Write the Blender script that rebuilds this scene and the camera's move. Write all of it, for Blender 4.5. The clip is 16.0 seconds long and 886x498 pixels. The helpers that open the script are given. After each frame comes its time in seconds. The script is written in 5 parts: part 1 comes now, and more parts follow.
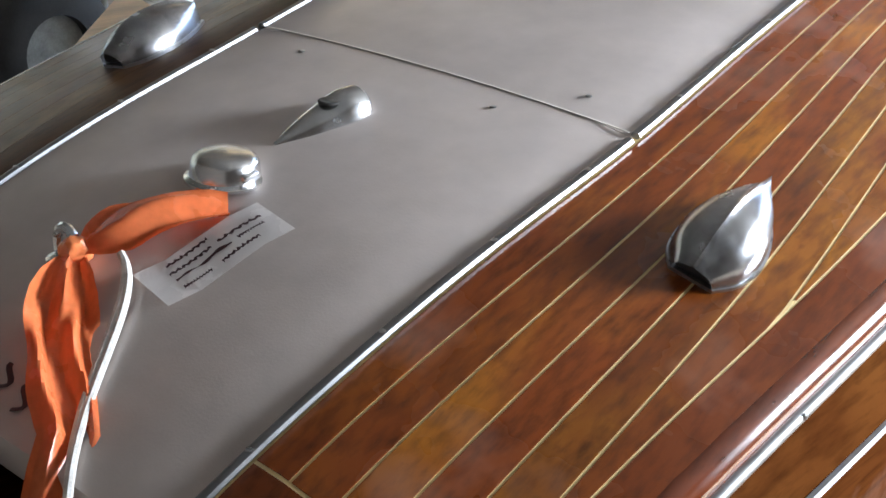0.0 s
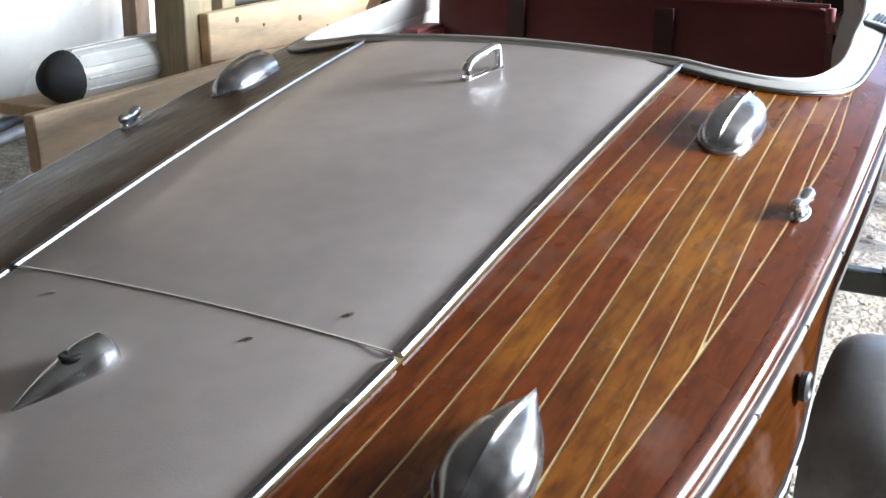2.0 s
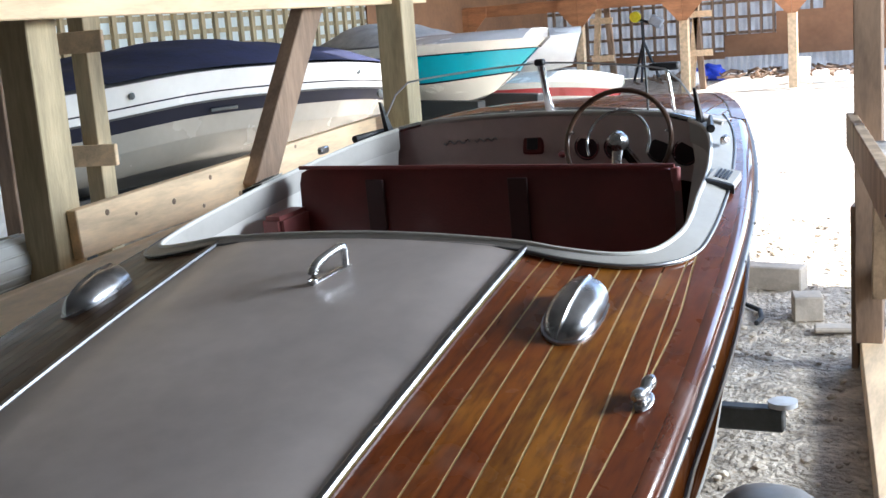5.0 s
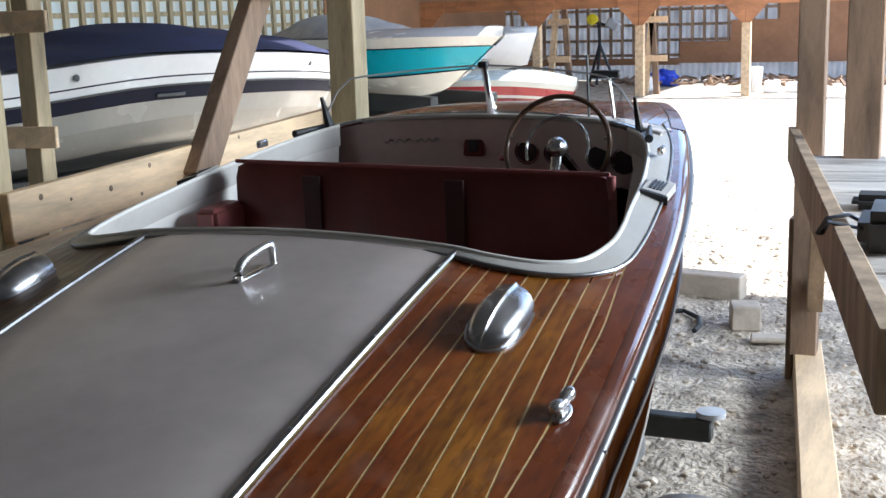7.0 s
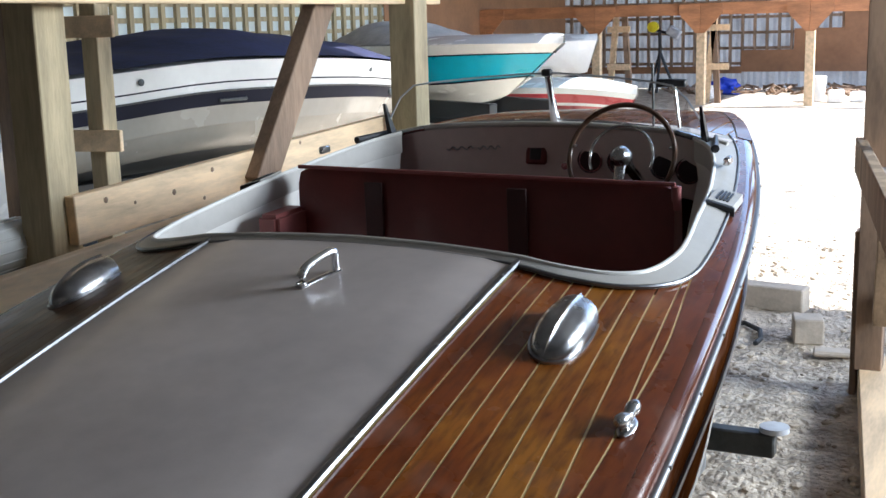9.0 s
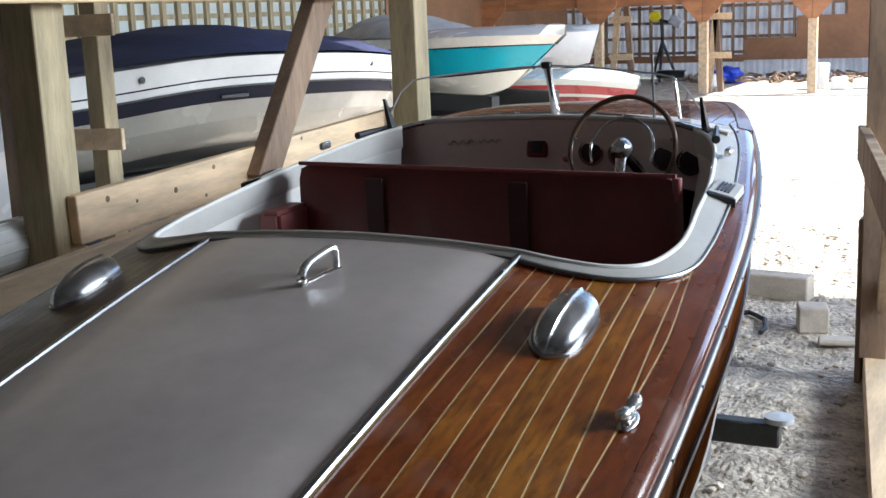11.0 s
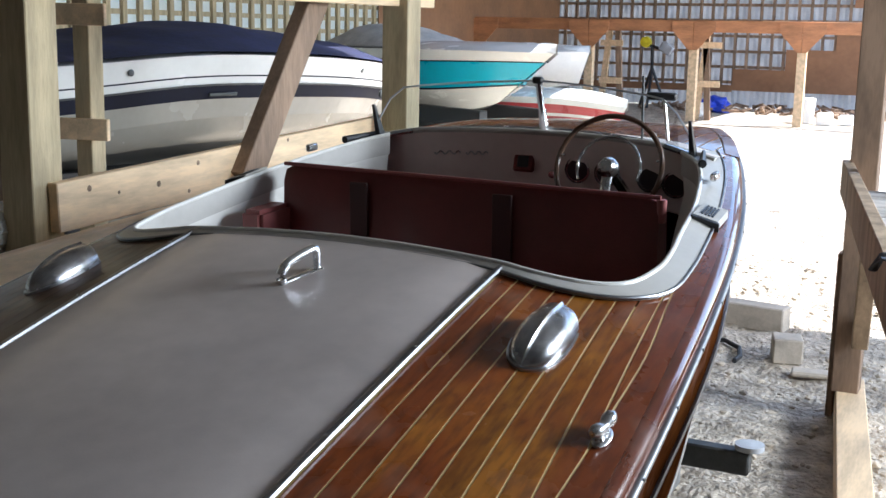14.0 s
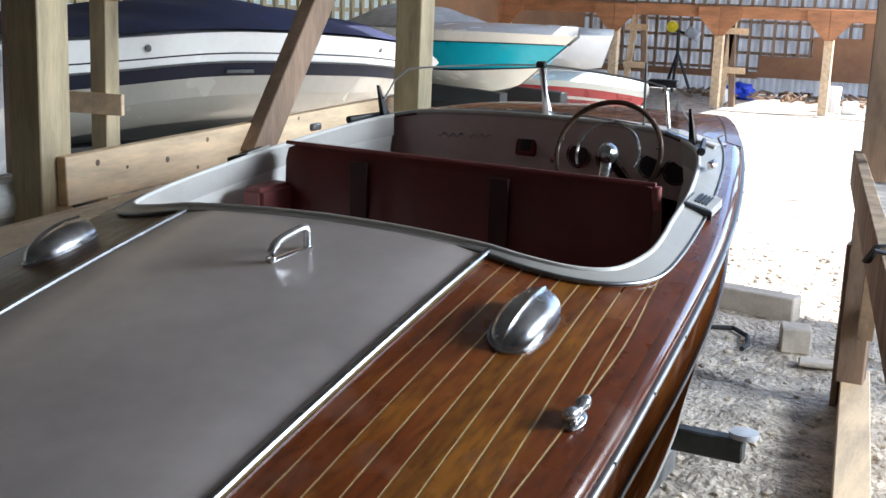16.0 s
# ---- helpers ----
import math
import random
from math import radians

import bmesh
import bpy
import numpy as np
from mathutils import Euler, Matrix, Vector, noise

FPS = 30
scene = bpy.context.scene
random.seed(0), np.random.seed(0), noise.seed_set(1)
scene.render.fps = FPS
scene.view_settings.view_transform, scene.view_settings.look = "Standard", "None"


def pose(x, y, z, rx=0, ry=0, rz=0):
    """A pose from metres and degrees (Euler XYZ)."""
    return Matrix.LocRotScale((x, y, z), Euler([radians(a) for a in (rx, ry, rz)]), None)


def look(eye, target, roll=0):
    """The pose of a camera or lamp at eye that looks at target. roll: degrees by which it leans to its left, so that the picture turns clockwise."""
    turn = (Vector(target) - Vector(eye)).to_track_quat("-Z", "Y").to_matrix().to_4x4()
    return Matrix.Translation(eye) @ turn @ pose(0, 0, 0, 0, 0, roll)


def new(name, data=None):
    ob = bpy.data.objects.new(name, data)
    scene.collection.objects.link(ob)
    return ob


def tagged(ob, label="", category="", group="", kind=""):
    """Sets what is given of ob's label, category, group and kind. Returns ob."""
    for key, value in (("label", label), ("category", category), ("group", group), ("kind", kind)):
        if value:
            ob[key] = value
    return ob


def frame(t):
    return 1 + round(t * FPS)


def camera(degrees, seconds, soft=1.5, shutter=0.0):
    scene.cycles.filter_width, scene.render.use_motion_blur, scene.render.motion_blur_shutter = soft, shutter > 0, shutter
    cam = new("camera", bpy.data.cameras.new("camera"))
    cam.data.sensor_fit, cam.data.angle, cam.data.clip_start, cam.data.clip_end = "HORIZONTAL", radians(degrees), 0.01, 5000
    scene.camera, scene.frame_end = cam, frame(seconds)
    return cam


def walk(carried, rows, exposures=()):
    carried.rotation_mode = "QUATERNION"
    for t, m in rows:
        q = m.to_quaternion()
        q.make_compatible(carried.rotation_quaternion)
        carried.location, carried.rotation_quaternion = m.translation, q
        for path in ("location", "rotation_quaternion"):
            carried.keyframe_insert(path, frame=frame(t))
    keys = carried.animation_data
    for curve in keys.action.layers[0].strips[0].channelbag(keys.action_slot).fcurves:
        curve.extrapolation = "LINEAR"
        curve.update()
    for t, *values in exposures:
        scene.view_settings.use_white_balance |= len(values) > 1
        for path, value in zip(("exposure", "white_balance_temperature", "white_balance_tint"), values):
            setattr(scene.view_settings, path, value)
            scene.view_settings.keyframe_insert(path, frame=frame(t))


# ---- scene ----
cam = camera(41.6, 16.0, soft=1.5, shutter=0.0)
# The boat sits bow-high on its trailer: TRIM carries its own frame into the world.
TRIM = Matrix.Translation((0, 0, 1.0)) @ Matrix.Rotation(radians(2.2), 4, "X") @ Matrix.Translation((0, 0, -1.0))
PATH = [
    (0, (1.090, -1.404, 1.558), (0.0339, 0.0680, 0.7094), 4.03),
    (0.5, (1.111, -1.320, 1.591), (0.0642, 0.1952, 0.8119), 3.08),
    (1, (1.146, -1.275, 1.624), (0.1249, 0.2955, 0.9218), 0.81),
    (1.5, (1.152, -1.228, 1.645), (0.1643, 0.3702, 0.9601), -0.15),
    (2, (1.159, -1.194, 1.656), (0.2108, 0.4457, 1.0133), -0.80),
    (2.5, (1.164, -1.168, 1.671), (0.2538, 0.5079, 1.0681), -0.81),
    (3, (1.191, -1.140, 1.690), (0.2954, 0.5536, 1.1144), -2.49),
    (3.5, (1.204, -1.117, 1.717), (0.3128, 0.5827, 1.1554), -3.99),
    (4, (1.211, -1.107, 1.740), (0.3348, 0.6098, 1.2046), -4.83),
    (4.5, (1.242, -1.086, 1.768), (0.3711, 0.6391, 1.2526), -5.88),
    (5, (1.270, -1.065, 1.788), (0.4137, 0.6863, 1.3425), -5.35),
    (7.5, (1.305, -1.026, 1.803), (0.5289, 0.7580, 1.3411), -2.30),
    (8, (1.297, -1.023, 1.807), (0.4895, 0.7490, 1.3528), -1.84),
    (8.5, (1.284, -1.023, 1.801), (0.4312, 0.7297, 1.3549), -1.96),
    (11, (1.291, -1.014, 1.806), (0.4168, 0.7258, 1.3476), -3.29),
    (11.5, (1.303, -1.013, 1.818), (0.4661, 0.7593, 1.4179), -2.41),
    (12, (1.293, -1.011, 1.810), (0.4768, 0.7704, 1.4074), -0.39),
    (12.5, (1.293, -1.018, 1.808), (0.4496, 0.7482, 1.3937), -1.15),
    (13, (1.287, -1.012, 1.800), (0.4441, 0.7528, 1.3815), 0.06),
    (13.5, (1.278, -1.009, 1.797), (0.4345, 0.7531, 1.3688), 0.09),
    (14, (1.282, -1.011, 1.793), (0.4385, 0.7488, 1.3555), 0.24),
    (14.5, (1.315, -1.006, 1.797), (0.4716, 0.7528, 1.3544), 0.04),
    (15, (1.350, -1.006, 1.813), (0.4842, 0.7373, 1.3525), 0.18),
    (15.5, (1.352, -1.002, 1.811), (0.4765, 0.7400, 1.3638), 1.19),
    (16, (1.355, -1.001, 1.802), (0.4799, 0.7351, 1.3319), 1.31),
]
walk(cam, [(t, TRIM @ look(eye, target, roll)) for t, eye, target, roll in PATH], exposures=[(0.0, 3.55, 6350, 10), (1.0, 3.32, 6350, 10), (2.0, 3.12, 6300, 10), (3.5, 2.78, 6250, 10), (5.0, 2.35, 6150, 10), (7.5, 2.05, 6150, 10), (16.0, 2.08, 6150, 10)])

# ---- light ----
SUN_EL, SUN_AZ = radians(56), radians(64)   # azimuth clockwise from +y
world = bpy.data.worlds.new("sky")
scene.world = world
world.use_nodes = True
_n = world.node_tree.nodes
_sky = _n.new("ShaderNodeTexSky")
_sky.sky_type = "NISHITA"
_sky.sun_disc = False
_sky.sun_elevation, _sky.sun_rotation = SUN_EL, SUN_AZ
world.node_tree.links.new(_sky.outputs["Color"], _n["Background"].inputs["Color"])
_n["Background"].inputs["Strength"].default_value = 0.15
sun_data = bpy.data.lights.new("sun", "SUN")
sun_data.energy, sun_data.angle, sun_data.color = 3.0, radians(0.5), (1.0, 0.97, 0.93)
sun = new("sun", sun_data)
_sd = Vector((math.sin(SUN_AZ) * math.cos(SUN_EL), math.cos(SUN_AZ) * math.cos(SUN_EL), math.sin(SUN_EL)))
sun.matrix_world = look(_sd * 30, (0, 0, 0))

# added area lamp in the unseen starboard opening, standing in for sky light
_wd = bpy.data.lights.new("added_side_light", "AREA")
_wd.shape, _wd.size, _wd.size_y = "RECTANGLE", 1.9, 1.2
_wd.energy, _wd.color = 100.0, (0.88, 0.95, 1.0)
added_side_light = new("added_side_light", _wd)
added_side_light.matrix_world = look((4.5, 3.35, 2.65), (0.0, 0.9, 1.2))

# ---- materials ----
def mat(name, base, rough=0.5, metal=0.0, var=0.12, scale=6.0, bump=0.0, bscale=60.0, coat=0.0, stretch=(1, 1, 1), rnd=0.0, base2=None, rvar=0.1):
    """A surface with mottling at two scales, fine relief and, per piece, a shift of tone."""
    m = bpy.data.materials.new(name)
    m.use_nodes = True
    nt = m.node_tree
    n, l = nt.nodes, nt.links
    b = n["Principled BSDF"]
    tc = n.new("ShaderNodeTexCoord")
    mp = n.new("ShaderNodeMapping")
    mp.inputs["Scale"].default_value = stretch
    l.new(tc.outputs["Object"], mp.inputs["Vector"])
    n1 = n.new("ShaderNodeTexNoise")
    n1.inputs["Scale"].default_value, n1.inputs["Detail"].default_value = scale, 6
    n2 = n.new("ShaderNodeTexNoise")
    n2.inputs["Scale"].default_value, n2.inputs["Detail"].default_value = scale * 7, 4
    l.new(mp.outputs["Vector"], n1.inputs["Vector"])
    l.new(mp.outputs["Vector"], n2.inputs["Vector"])
    mx = n.new("ShaderNodeMath")
    mx.operation = "MULTIPLY_ADD"
    mx.inputs[1].default_value = 0.35
    l.new(n2.outputs["Fac"], mx.inputs[0])
    l.new(n1.outputs["Fac"], mx.inputs[2])
    r = n.new("ShaderNodeValToRGB")
    e = r.color_ramp.elements
    lo = base2 or tuple(c * (1 - 2 * var) for c in base)
    hi = tuple(min(1, c * (1 + var)) for c in base)
    e[0].position, e[0].color = 0.38, (*lo, 1)
    e[1].position, e[1].color = 0.85, (*hi, 1)
    l.new(mx.outputs[0], r.inputs["Fac"])
    col = r.outputs["Color"]
    if rnd:
        oi = n.new("ShaderNodeObjectInfo")
        mr = n.new("ShaderNodeMapRange")
        mr.inputs["To Min"].default_value, mr.inputs["To Max"].default_value = 1 - rnd, 1 + rnd
        l.new(oi.outputs["Random"], mr.inputs["Value"])
        hs = n.new("ShaderNodeHueSaturation")
        l.new(mr.outputs["Result"], hs.inputs["Value"])
        l.new(col, hs.inputs["Color"])
        col = hs.outputs["Color"]
    l.new(col, b.inputs["Base Color"])
    rr = n.new("ShaderNodeMapRange")
    rr.inputs["To Min"].default_value, rr.inputs["To Max"].default_value = max(0.02, rough - rvar), min(1, rough + rvar)
    l.new(n1.outputs["Fac"], rr.inputs["Value"])
    l.new(rr.outputs["Result"], b.inputs["Roughness"])
    b.inputs["Metallic"].default_value = metal
    b.inputs["Coat Weight"].default_value = coat
    b.inputs["Coat Roughness"].default_value = 0.06
    if bump:
        n3 = n.new("ShaderNodeTexNoise")
        n3.inputs["Scale"].default_value, n3.inputs["Detail"].default_value = bscale, 5
        l.new(mp.outputs["Vector"], n3.inputs["Vector"])
        bp = n.new("ShaderNodeBump")
        bp.inputs["Strength"].default_value, bp.inputs["Distance"].default_value = bump, 0.01
        l.new(n3.outputs["Fac"], bp.inputs["Height"])
        l.new(bp.outputs["Normal"], b.inputs["Normal"])
    return m


def varnish(name, red, gold, dark, gold_at, rough=0.16, coat=0.45, spec=0.22):
    """Old varnished mahogany: lengthwise grain, golden patches, dark flecks, cloudy spots in the varnish, tone by plank."""
    m = bpy.data.materials.new(name)
    m.use_nodes = True
    n, l = m.node_tree.nodes, m.node_tree.links
    b = n["Principled BSDF"]
    tc, oi = n.new("ShaderNodeTexCoord"), n.new("ShaderNodeObjectInfo")

    def noise_of(scale, detail, stretch, shift=0.0):
        mp, nz, ad = n.new("ShaderNodeMapping"), n.new("ShaderNodeTexNoise"), n.new("ShaderNodeVectorMath")
        mp.inputs["Scale"].default_value = stretch
        ml = n.new("ShaderNodeMath")
        ml.operation = "MULTIPLY"
        ml.inputs[1].default_value = shift
        l.new(oi.outputs["Random"], ml.inputs[0])
        l.new(tc.outputs["Object"], ad.inputs[0])
        l.new(ml.outputs[0], ad.inputs[1])
        l.new(ad.outputs[0], mp.inputs["Vector"])
        l.new(mp.outputs[0], nz.inputs["Vector"])
        nz.inputs["Scale"].default_value, nz.inputs["Detail"].default_value = scale, detail
        return nz.outputs["Fac"]

    def ramp(fac, lo, hi, a=0.0, z=1.0):
        r = n.new("ShaderNodeMapRange")
        r.inputs["From Min"].default_value, r.inputs["From Max"].default_value = lo, hi
        r.inputs["To Min"].default_value, r.inputs["To Max"].default_value = a, z
        l.new(fac, r.inputs["Value"])
        return r.outputs["Result"]

    def mix(fac, a, c):
        x = n.new("ShaderNodeMix")
        x.data_type = "RGBA"
        l.new(fac, x.inputs["Factor"])
        for sock, v in ((x.inputs[6], a), (x.inputs[7], c)):
            if isinstance(v, tuple):
                sock.default_value = (*v, 1)
            else:
                l.new(v, sock)
        return x.outputs[2]

    patch = noise_of(3.2, 5, (1.6, 1, 1), 1.7)
    grain = noise_of(16, 6, (5, 0.35, 5), 9.0)
    fleck = noise_of(70, 3, (1, 0.45, 1))
    cloud = noise_of(5.5, 4, (1, 1, 1))
    col = mix(ramp(patch, gold_at, gold_at + 0.2), red, gold)
    col = mix(ramp(grain, 0.42, 0.75, 0.0, 0.75), col, dark)
    col = mix(ramp(fleck, 0.62, 0.78, 0.0, 0.4), col, dark)
    col = mix(ramp(cloud, 0.58, 0.74, 0.0, 0.26), col, (0.42, 0.25, 0.19))
    hs = n.new("ShaderNodeHueSaturation")
    l.new(ramp(oi.outputs["Random"], 0, 1, 0.78, 1.2), hs.inputs["Value"])
    l.new(col, hs.inputs["Color"])
    l.new(hs.outputs["Color"], b.inputs["Base Color"])
    l.new(ramp(cloud, 0.35, 0.75, rough, rough + 0.22), b.inputs["Roughness"])
    b.inputs["Coat Weight"].default_value, b.inputs["Coat Roughness"].default_value = coat, 0.07
    b.inputs["Specular IOR Level"].default_value = spec
    bp = n.new("ShaderNodeBump")
    bp.inputs["Strength"].default_value, bp.inputs["Distance"].default_value = 0.10, 0.004
    l.new(noise_of(14, 3, (1, 0.4, 1)), bp.inputs["Height"])
    l.new(bp.outputs["Normal"], b.inputs["Normal"])
    return m


def glass_mat(name):
    """Thin clear glass: see-through, with gloss that grows towards the edge."""
    m = bpy.data.materials.new(name)
    m.use_nodes = True
    nt = m.node_tree
    tr_, gl, mx, fr = (nt.nodes.new(k) for k in ("ShaderNodeBsdfTransparent", "ShaderNodeBsdfGlossy", "ShaderNodeMixShader", "ShaderNodeFresnel"))
    tr_.inputs["Color"].default_value = (0.93, 0.96, 0.95, 1)
    gl.inputs["Roughness"].default_value = 0.04
    fr.inputs["IOR"].default_value = 1.35
    nt.links.new(fr.outputs[0], mx.inputs[0])
    nt.links.new(tr_.outputs[0], mx.inputs[1])
    nt.links.new(gl.outputs[0], mx.inputs[2])
    nt.links.new(mx.outputs[0], nt.nodes["Material Output"].inputs["Surface"])
    return m


MAHOGANY = varnish("varnished_mahogany", (0.165, 0.036, 0.006), (0.24, 0.070, 0.009), (0.036, 0.008, 0.002), 0.52)
GOLDEN = varnish("golden_mahogany", (0.175, 0.043, 0.007), (0.32, 0.115, 0.013), (0.05, 0.012, 0.003), 0.44)
WHEELRIM = mat("dark_wheel_rim", (0.10, 0.055, 0.035), 0.3, 0, 0.2, 8)
MAHOGANY_DARK = varnish("dark_mahogany", (0.125, 0.029, 0.007), (0.18, 0.050, 0.010), (0.04, 0.009, 0.003), 0.55, 0.2, 0.25)
EDGEWOOD = varnish("polished_edge_mahogany", (0.13, 0.026, 0.006), (0.17, 0.042, 0.009), (0.04, 0.009, 0.003), 0.55, 0.14, 1.0, 0.35)
PORT_WOOD = varnish("port_mahogany", (0.10, 0.036, 0.013), (0.17, 0.078, 0.030), (0.03, 0.011, 0.005), 0.45, 0.3, 0.1)
HULLWOOD = varnish("hull_mahogany", (0.080, 0.025, 0.007), (0.125, 0.045, 0.012), (0.03, 0.009, 0.003), 0.48, 0.5, 0.0, 0.0)
SEAM = mat("cream_caulk", (0.64, 0.475, 0.21), 0.6, 0, 0.15, 20)
VINYL = mat("taupe_vinyl", (0.49, 0.43, 0.40), 0.34, 0, 0.13, 2.6, 0.035, 260, 0.12, rvar=0.16)
WELT = mat("pale_welt", (0.72, 0.67, 0.6), 0.5)
CHROME = mat("chrome", (0.72, 0.72, 0.73), 0.24, 1.0, 0.10, 30, 0.03, 60)
WORN_CHROME = mat("worn_chrome", (0.46, 0.46, 0.47), 0.3, 1.0, 0.15, 40, 0.05, 90)
ALU = mat("brushed_aluminium", (0.26, 0.26, 0.268), 0.38, 1.0, 0.08, 25)
RAIL = mat("polished_rail", (0.26, 0.26, 0.262), 0.45, 1.0, 0.08, 25)
DARKSTEEL = mat("dark_steel", (0.07, 0.075, 0.075), 0.5, 0.4, 0.2, 14)
# near-black of the plugs and discs that paint the shade inside openings
HOLE_SHADE = mat("cavity_shade", (0.02, 0.018, 0.016), 0.8)
MAROON = mat("maroon_vinyl", (0.12, 0.016, 0.015), 0.45, 0, 0.15, 5, 0.1, 150)
PINK_VINYL = mat("faded_red_vinyl", (0.26, 0.075, 0.07), 0.5, 0, 0.12, 5, 0.05, 150)
WHITE_PANEL = mat("white_painted_panel", (0.68, 0.66, 0.62), 0.35, 0, 0.08, 4, 0.03, 60)
DASHPAINT = mat("pale_dash_paint", (0.76, 0.67, 0.63), 0.4, 0, 0.07, 4)
COAMING = mat("grey_vinyl_coaming", (0.46, 0.44, 0.41), 0.45, 0, 0.07, 6, 0.05, 200)
BLACK = mat("black_plastic", (0.018, 0.018, 0.02), 0.4)
RUBBER = mat("black_rubber", (0.03, 0.03, 0.032), 0.75, 0, 0.2, 12, 0.1, 50)
SEATBAND = mat("dark_band_vinyl", (0.045, 0.010, 0.010), 0.7)
FLOORRED = mat("dark_red_floor", (0.07, 0.018, 0.016), 0.7)
GLASS = glass_mat("clear_glass")
LUMBER = mat("new_lumber", (0.76, 0.56, 0.35), 0.7, 0, 0.16, 2.5, 0.15, 60, 0, (6, 1.0, 6), 0.12)
TREATED = mat("treated_post_wood", (0.48, 0.385, 0.235), 0.75, 0, 0.22, 2.5, 0.2, 60, 0, (6, 6, 0.8), 0.12)
OLDWOOD = mat("dark_weathered_wood", (0.27, 0.18, 0.12), 0.8, 0, 0.25, 2.5, 0.2, 60, 0, (5, 5, 1), 0.15)
GREYBOARD = mat("silvered_board_wood", (0.50, 0.47, 0.44), 0.8, 0, 0.25, 3, 0.25, 60, 0, (1, 6, 6), 0.15)
ORANGEWOOD = mat("stained_beam_wood", (0.5, 0.22, 0.1), 0.7, 0, 0.2, 2.0, 0.1, 40, 0, (1, 4, 4), 0.12)
PLY = mat("brown_plywood", (0.3, 0.15, 0.075), 0.75, 0, 0.15, 1.5, 0.05, 30)
DIRT = mat("dry_dirt", (0.6, 0.52, 0.42), 0.95, 0, 0.3, 5.0, 1.0, 30, 0, (1, 1, 1), 0, (0.17, 0.135, 0.10))
CLOD = mat("loose_clod", (0.56, 0.485, 0.39), 0.95, 0, 0.3, 9, 0.6, 60, 0, (1, 1, 1), 0, (0.22, 0.18, 0.135))
SHEETMETAL = mat("pale_sheet_metal", (0.72, 0.73, 0.74), 0.5, 0.0, 0.1, 3)
SHEETGREY = mat("grey_sheet_metal", (0.4, 0.41, 0.43), 0.5, 0.0, 0.12, 3)
# kept dark so the unseen walls bounce little light
DARKBOARD = mat("dark_board_wall", (0.11, 0.095, 0.085), 0.85, 0, 0.25, 2, 0.1, 40, 0, (6, 6, 0.8))
ROOFM = mat("roof_sheet", (0.13, 0.13, 0.13), 0.8, 0, 0.2, 2)
GUARD = mat("grey_mudguard_paint", (0.15, 0.15, 0.155), 0.42, 0, 0.18, 7, 0.05, 40)
WEATHERED = mat("weathered_frame_wood", (0.40, 0.29, 0.19), 0.8, 0, 0.28, 2.5, 0.25, 60, 0, (5, 5, 0.9), 0.15)
GELWHITE = mat("white_gelcoat", (0.8, 0.8, 0.77), 0.25, 0, 0.04, 3, 0, 60, 0.3)
# cream gelcoat darkened for the shade on the bowrider's lower hull
GELCREAM_SHADED = mat("shaded_cream_gelcoat", (0.33, 0.31, 0.265), 0.25, 0, 0.05, 3, 0, 60, 0.3)
NAVY = mat("navy_canvas", (0.022, 0.026, 0.075), 0.85, 0, 0.25, 6, 0.3, 18)
NAVYSTRIPE = mat("navy_gelcoat_stripe", (0.009, 0.010, 0.022), 0.6, 0, 0.1, 5, 0, 60, 0.0)
TEAL = mat("teal_gelcoat", (0.0, 0.40, 0.55), 0.3, 0, 0.06, 4, 0, 60, 0.1)
GREYTARP = mat("grey_canvas", (0.5, 0.48, 0.46), 0.85, 0, 0.15, 5, 0.2, 20)
ORANGE = mat("orange_ribbon_plastic", (0.95, 0.25, 0.09), 0.26, 0, 0.15, 14, 0.15, 30)
PAPER = mat("laminated_paper", (0.78, 0.74, 0.72), 0.25, 0, 0.03, 20)
INK = mat("marker_ink", (0.05, 0.02, 0.025), 0.6)
ROPE = mat("grey_cord", (0.6, 0.58, 0.55), 0.7, 0, 0.15, 60, 0.2, 300)
CONCRETE = mat("wood_block_grey", (0.5, 0.43, 0.35), 0.85, 0, 0.15, 8, 0.2, 60)
GALV = mat("galvanised_steel", (0.3, 0.31, 0.31), 0.5, 0.7, 0.2, 14)
BLUETARP = mat("blue_tarp", (0.02, 0.06, 0.5), 0.5, 0, 0.2, 8, 0.3, 20)
YELLOW = mat("yellow_plastic", (0.85, 0.7, 0.03), 0.4)
LAMPGREY = mat("lamp_grey", (0.5, 0.52, 0.55), 0.4)
REDPAINT = mat("red_gelcoat", (0.5, 0.06, 0.07), 0.3, 0, 0.1, 5, 0, 60, 0.3)

NAVYSTRIPE.node_tree.nodes["Principled BSDF"].inputs["Specular IOR Level"].default_value = 0.15
for _k in DIRT.node_tree.nodes:
    if _k.type == "BUMP":
        _k.inputs["Distance"].default_value = 0.05
# translucent fibreglass sheets, lit from outside
CLEARSHEET = mat("translucent_sheet", (0.8, 0.82, 0.8), 0.5, 0, 0.08, 3)
_nt = CLEARSHEET.node_tree
_tl, _mx = _nt.nodes.new("ShaderNodeBsdfTranslucent"), _nt.nodes.new("ShaderNodeMixShader")
_tl.inputs["Color"].default_value = (0.85, 0.87, 0.82, 1)
_mx.inputs[0].default_value = 0.5
_nt.links.new(_nt.nodes["Principled BSDF"].outputs[0], _mx.inputs[1])
_nt.links.new(_tl.outputs[0], _mx.inputs[2])
_nt.links.new(_mx.outputs[0], _nt.nodes["Material Output"].inputs["Surface"])

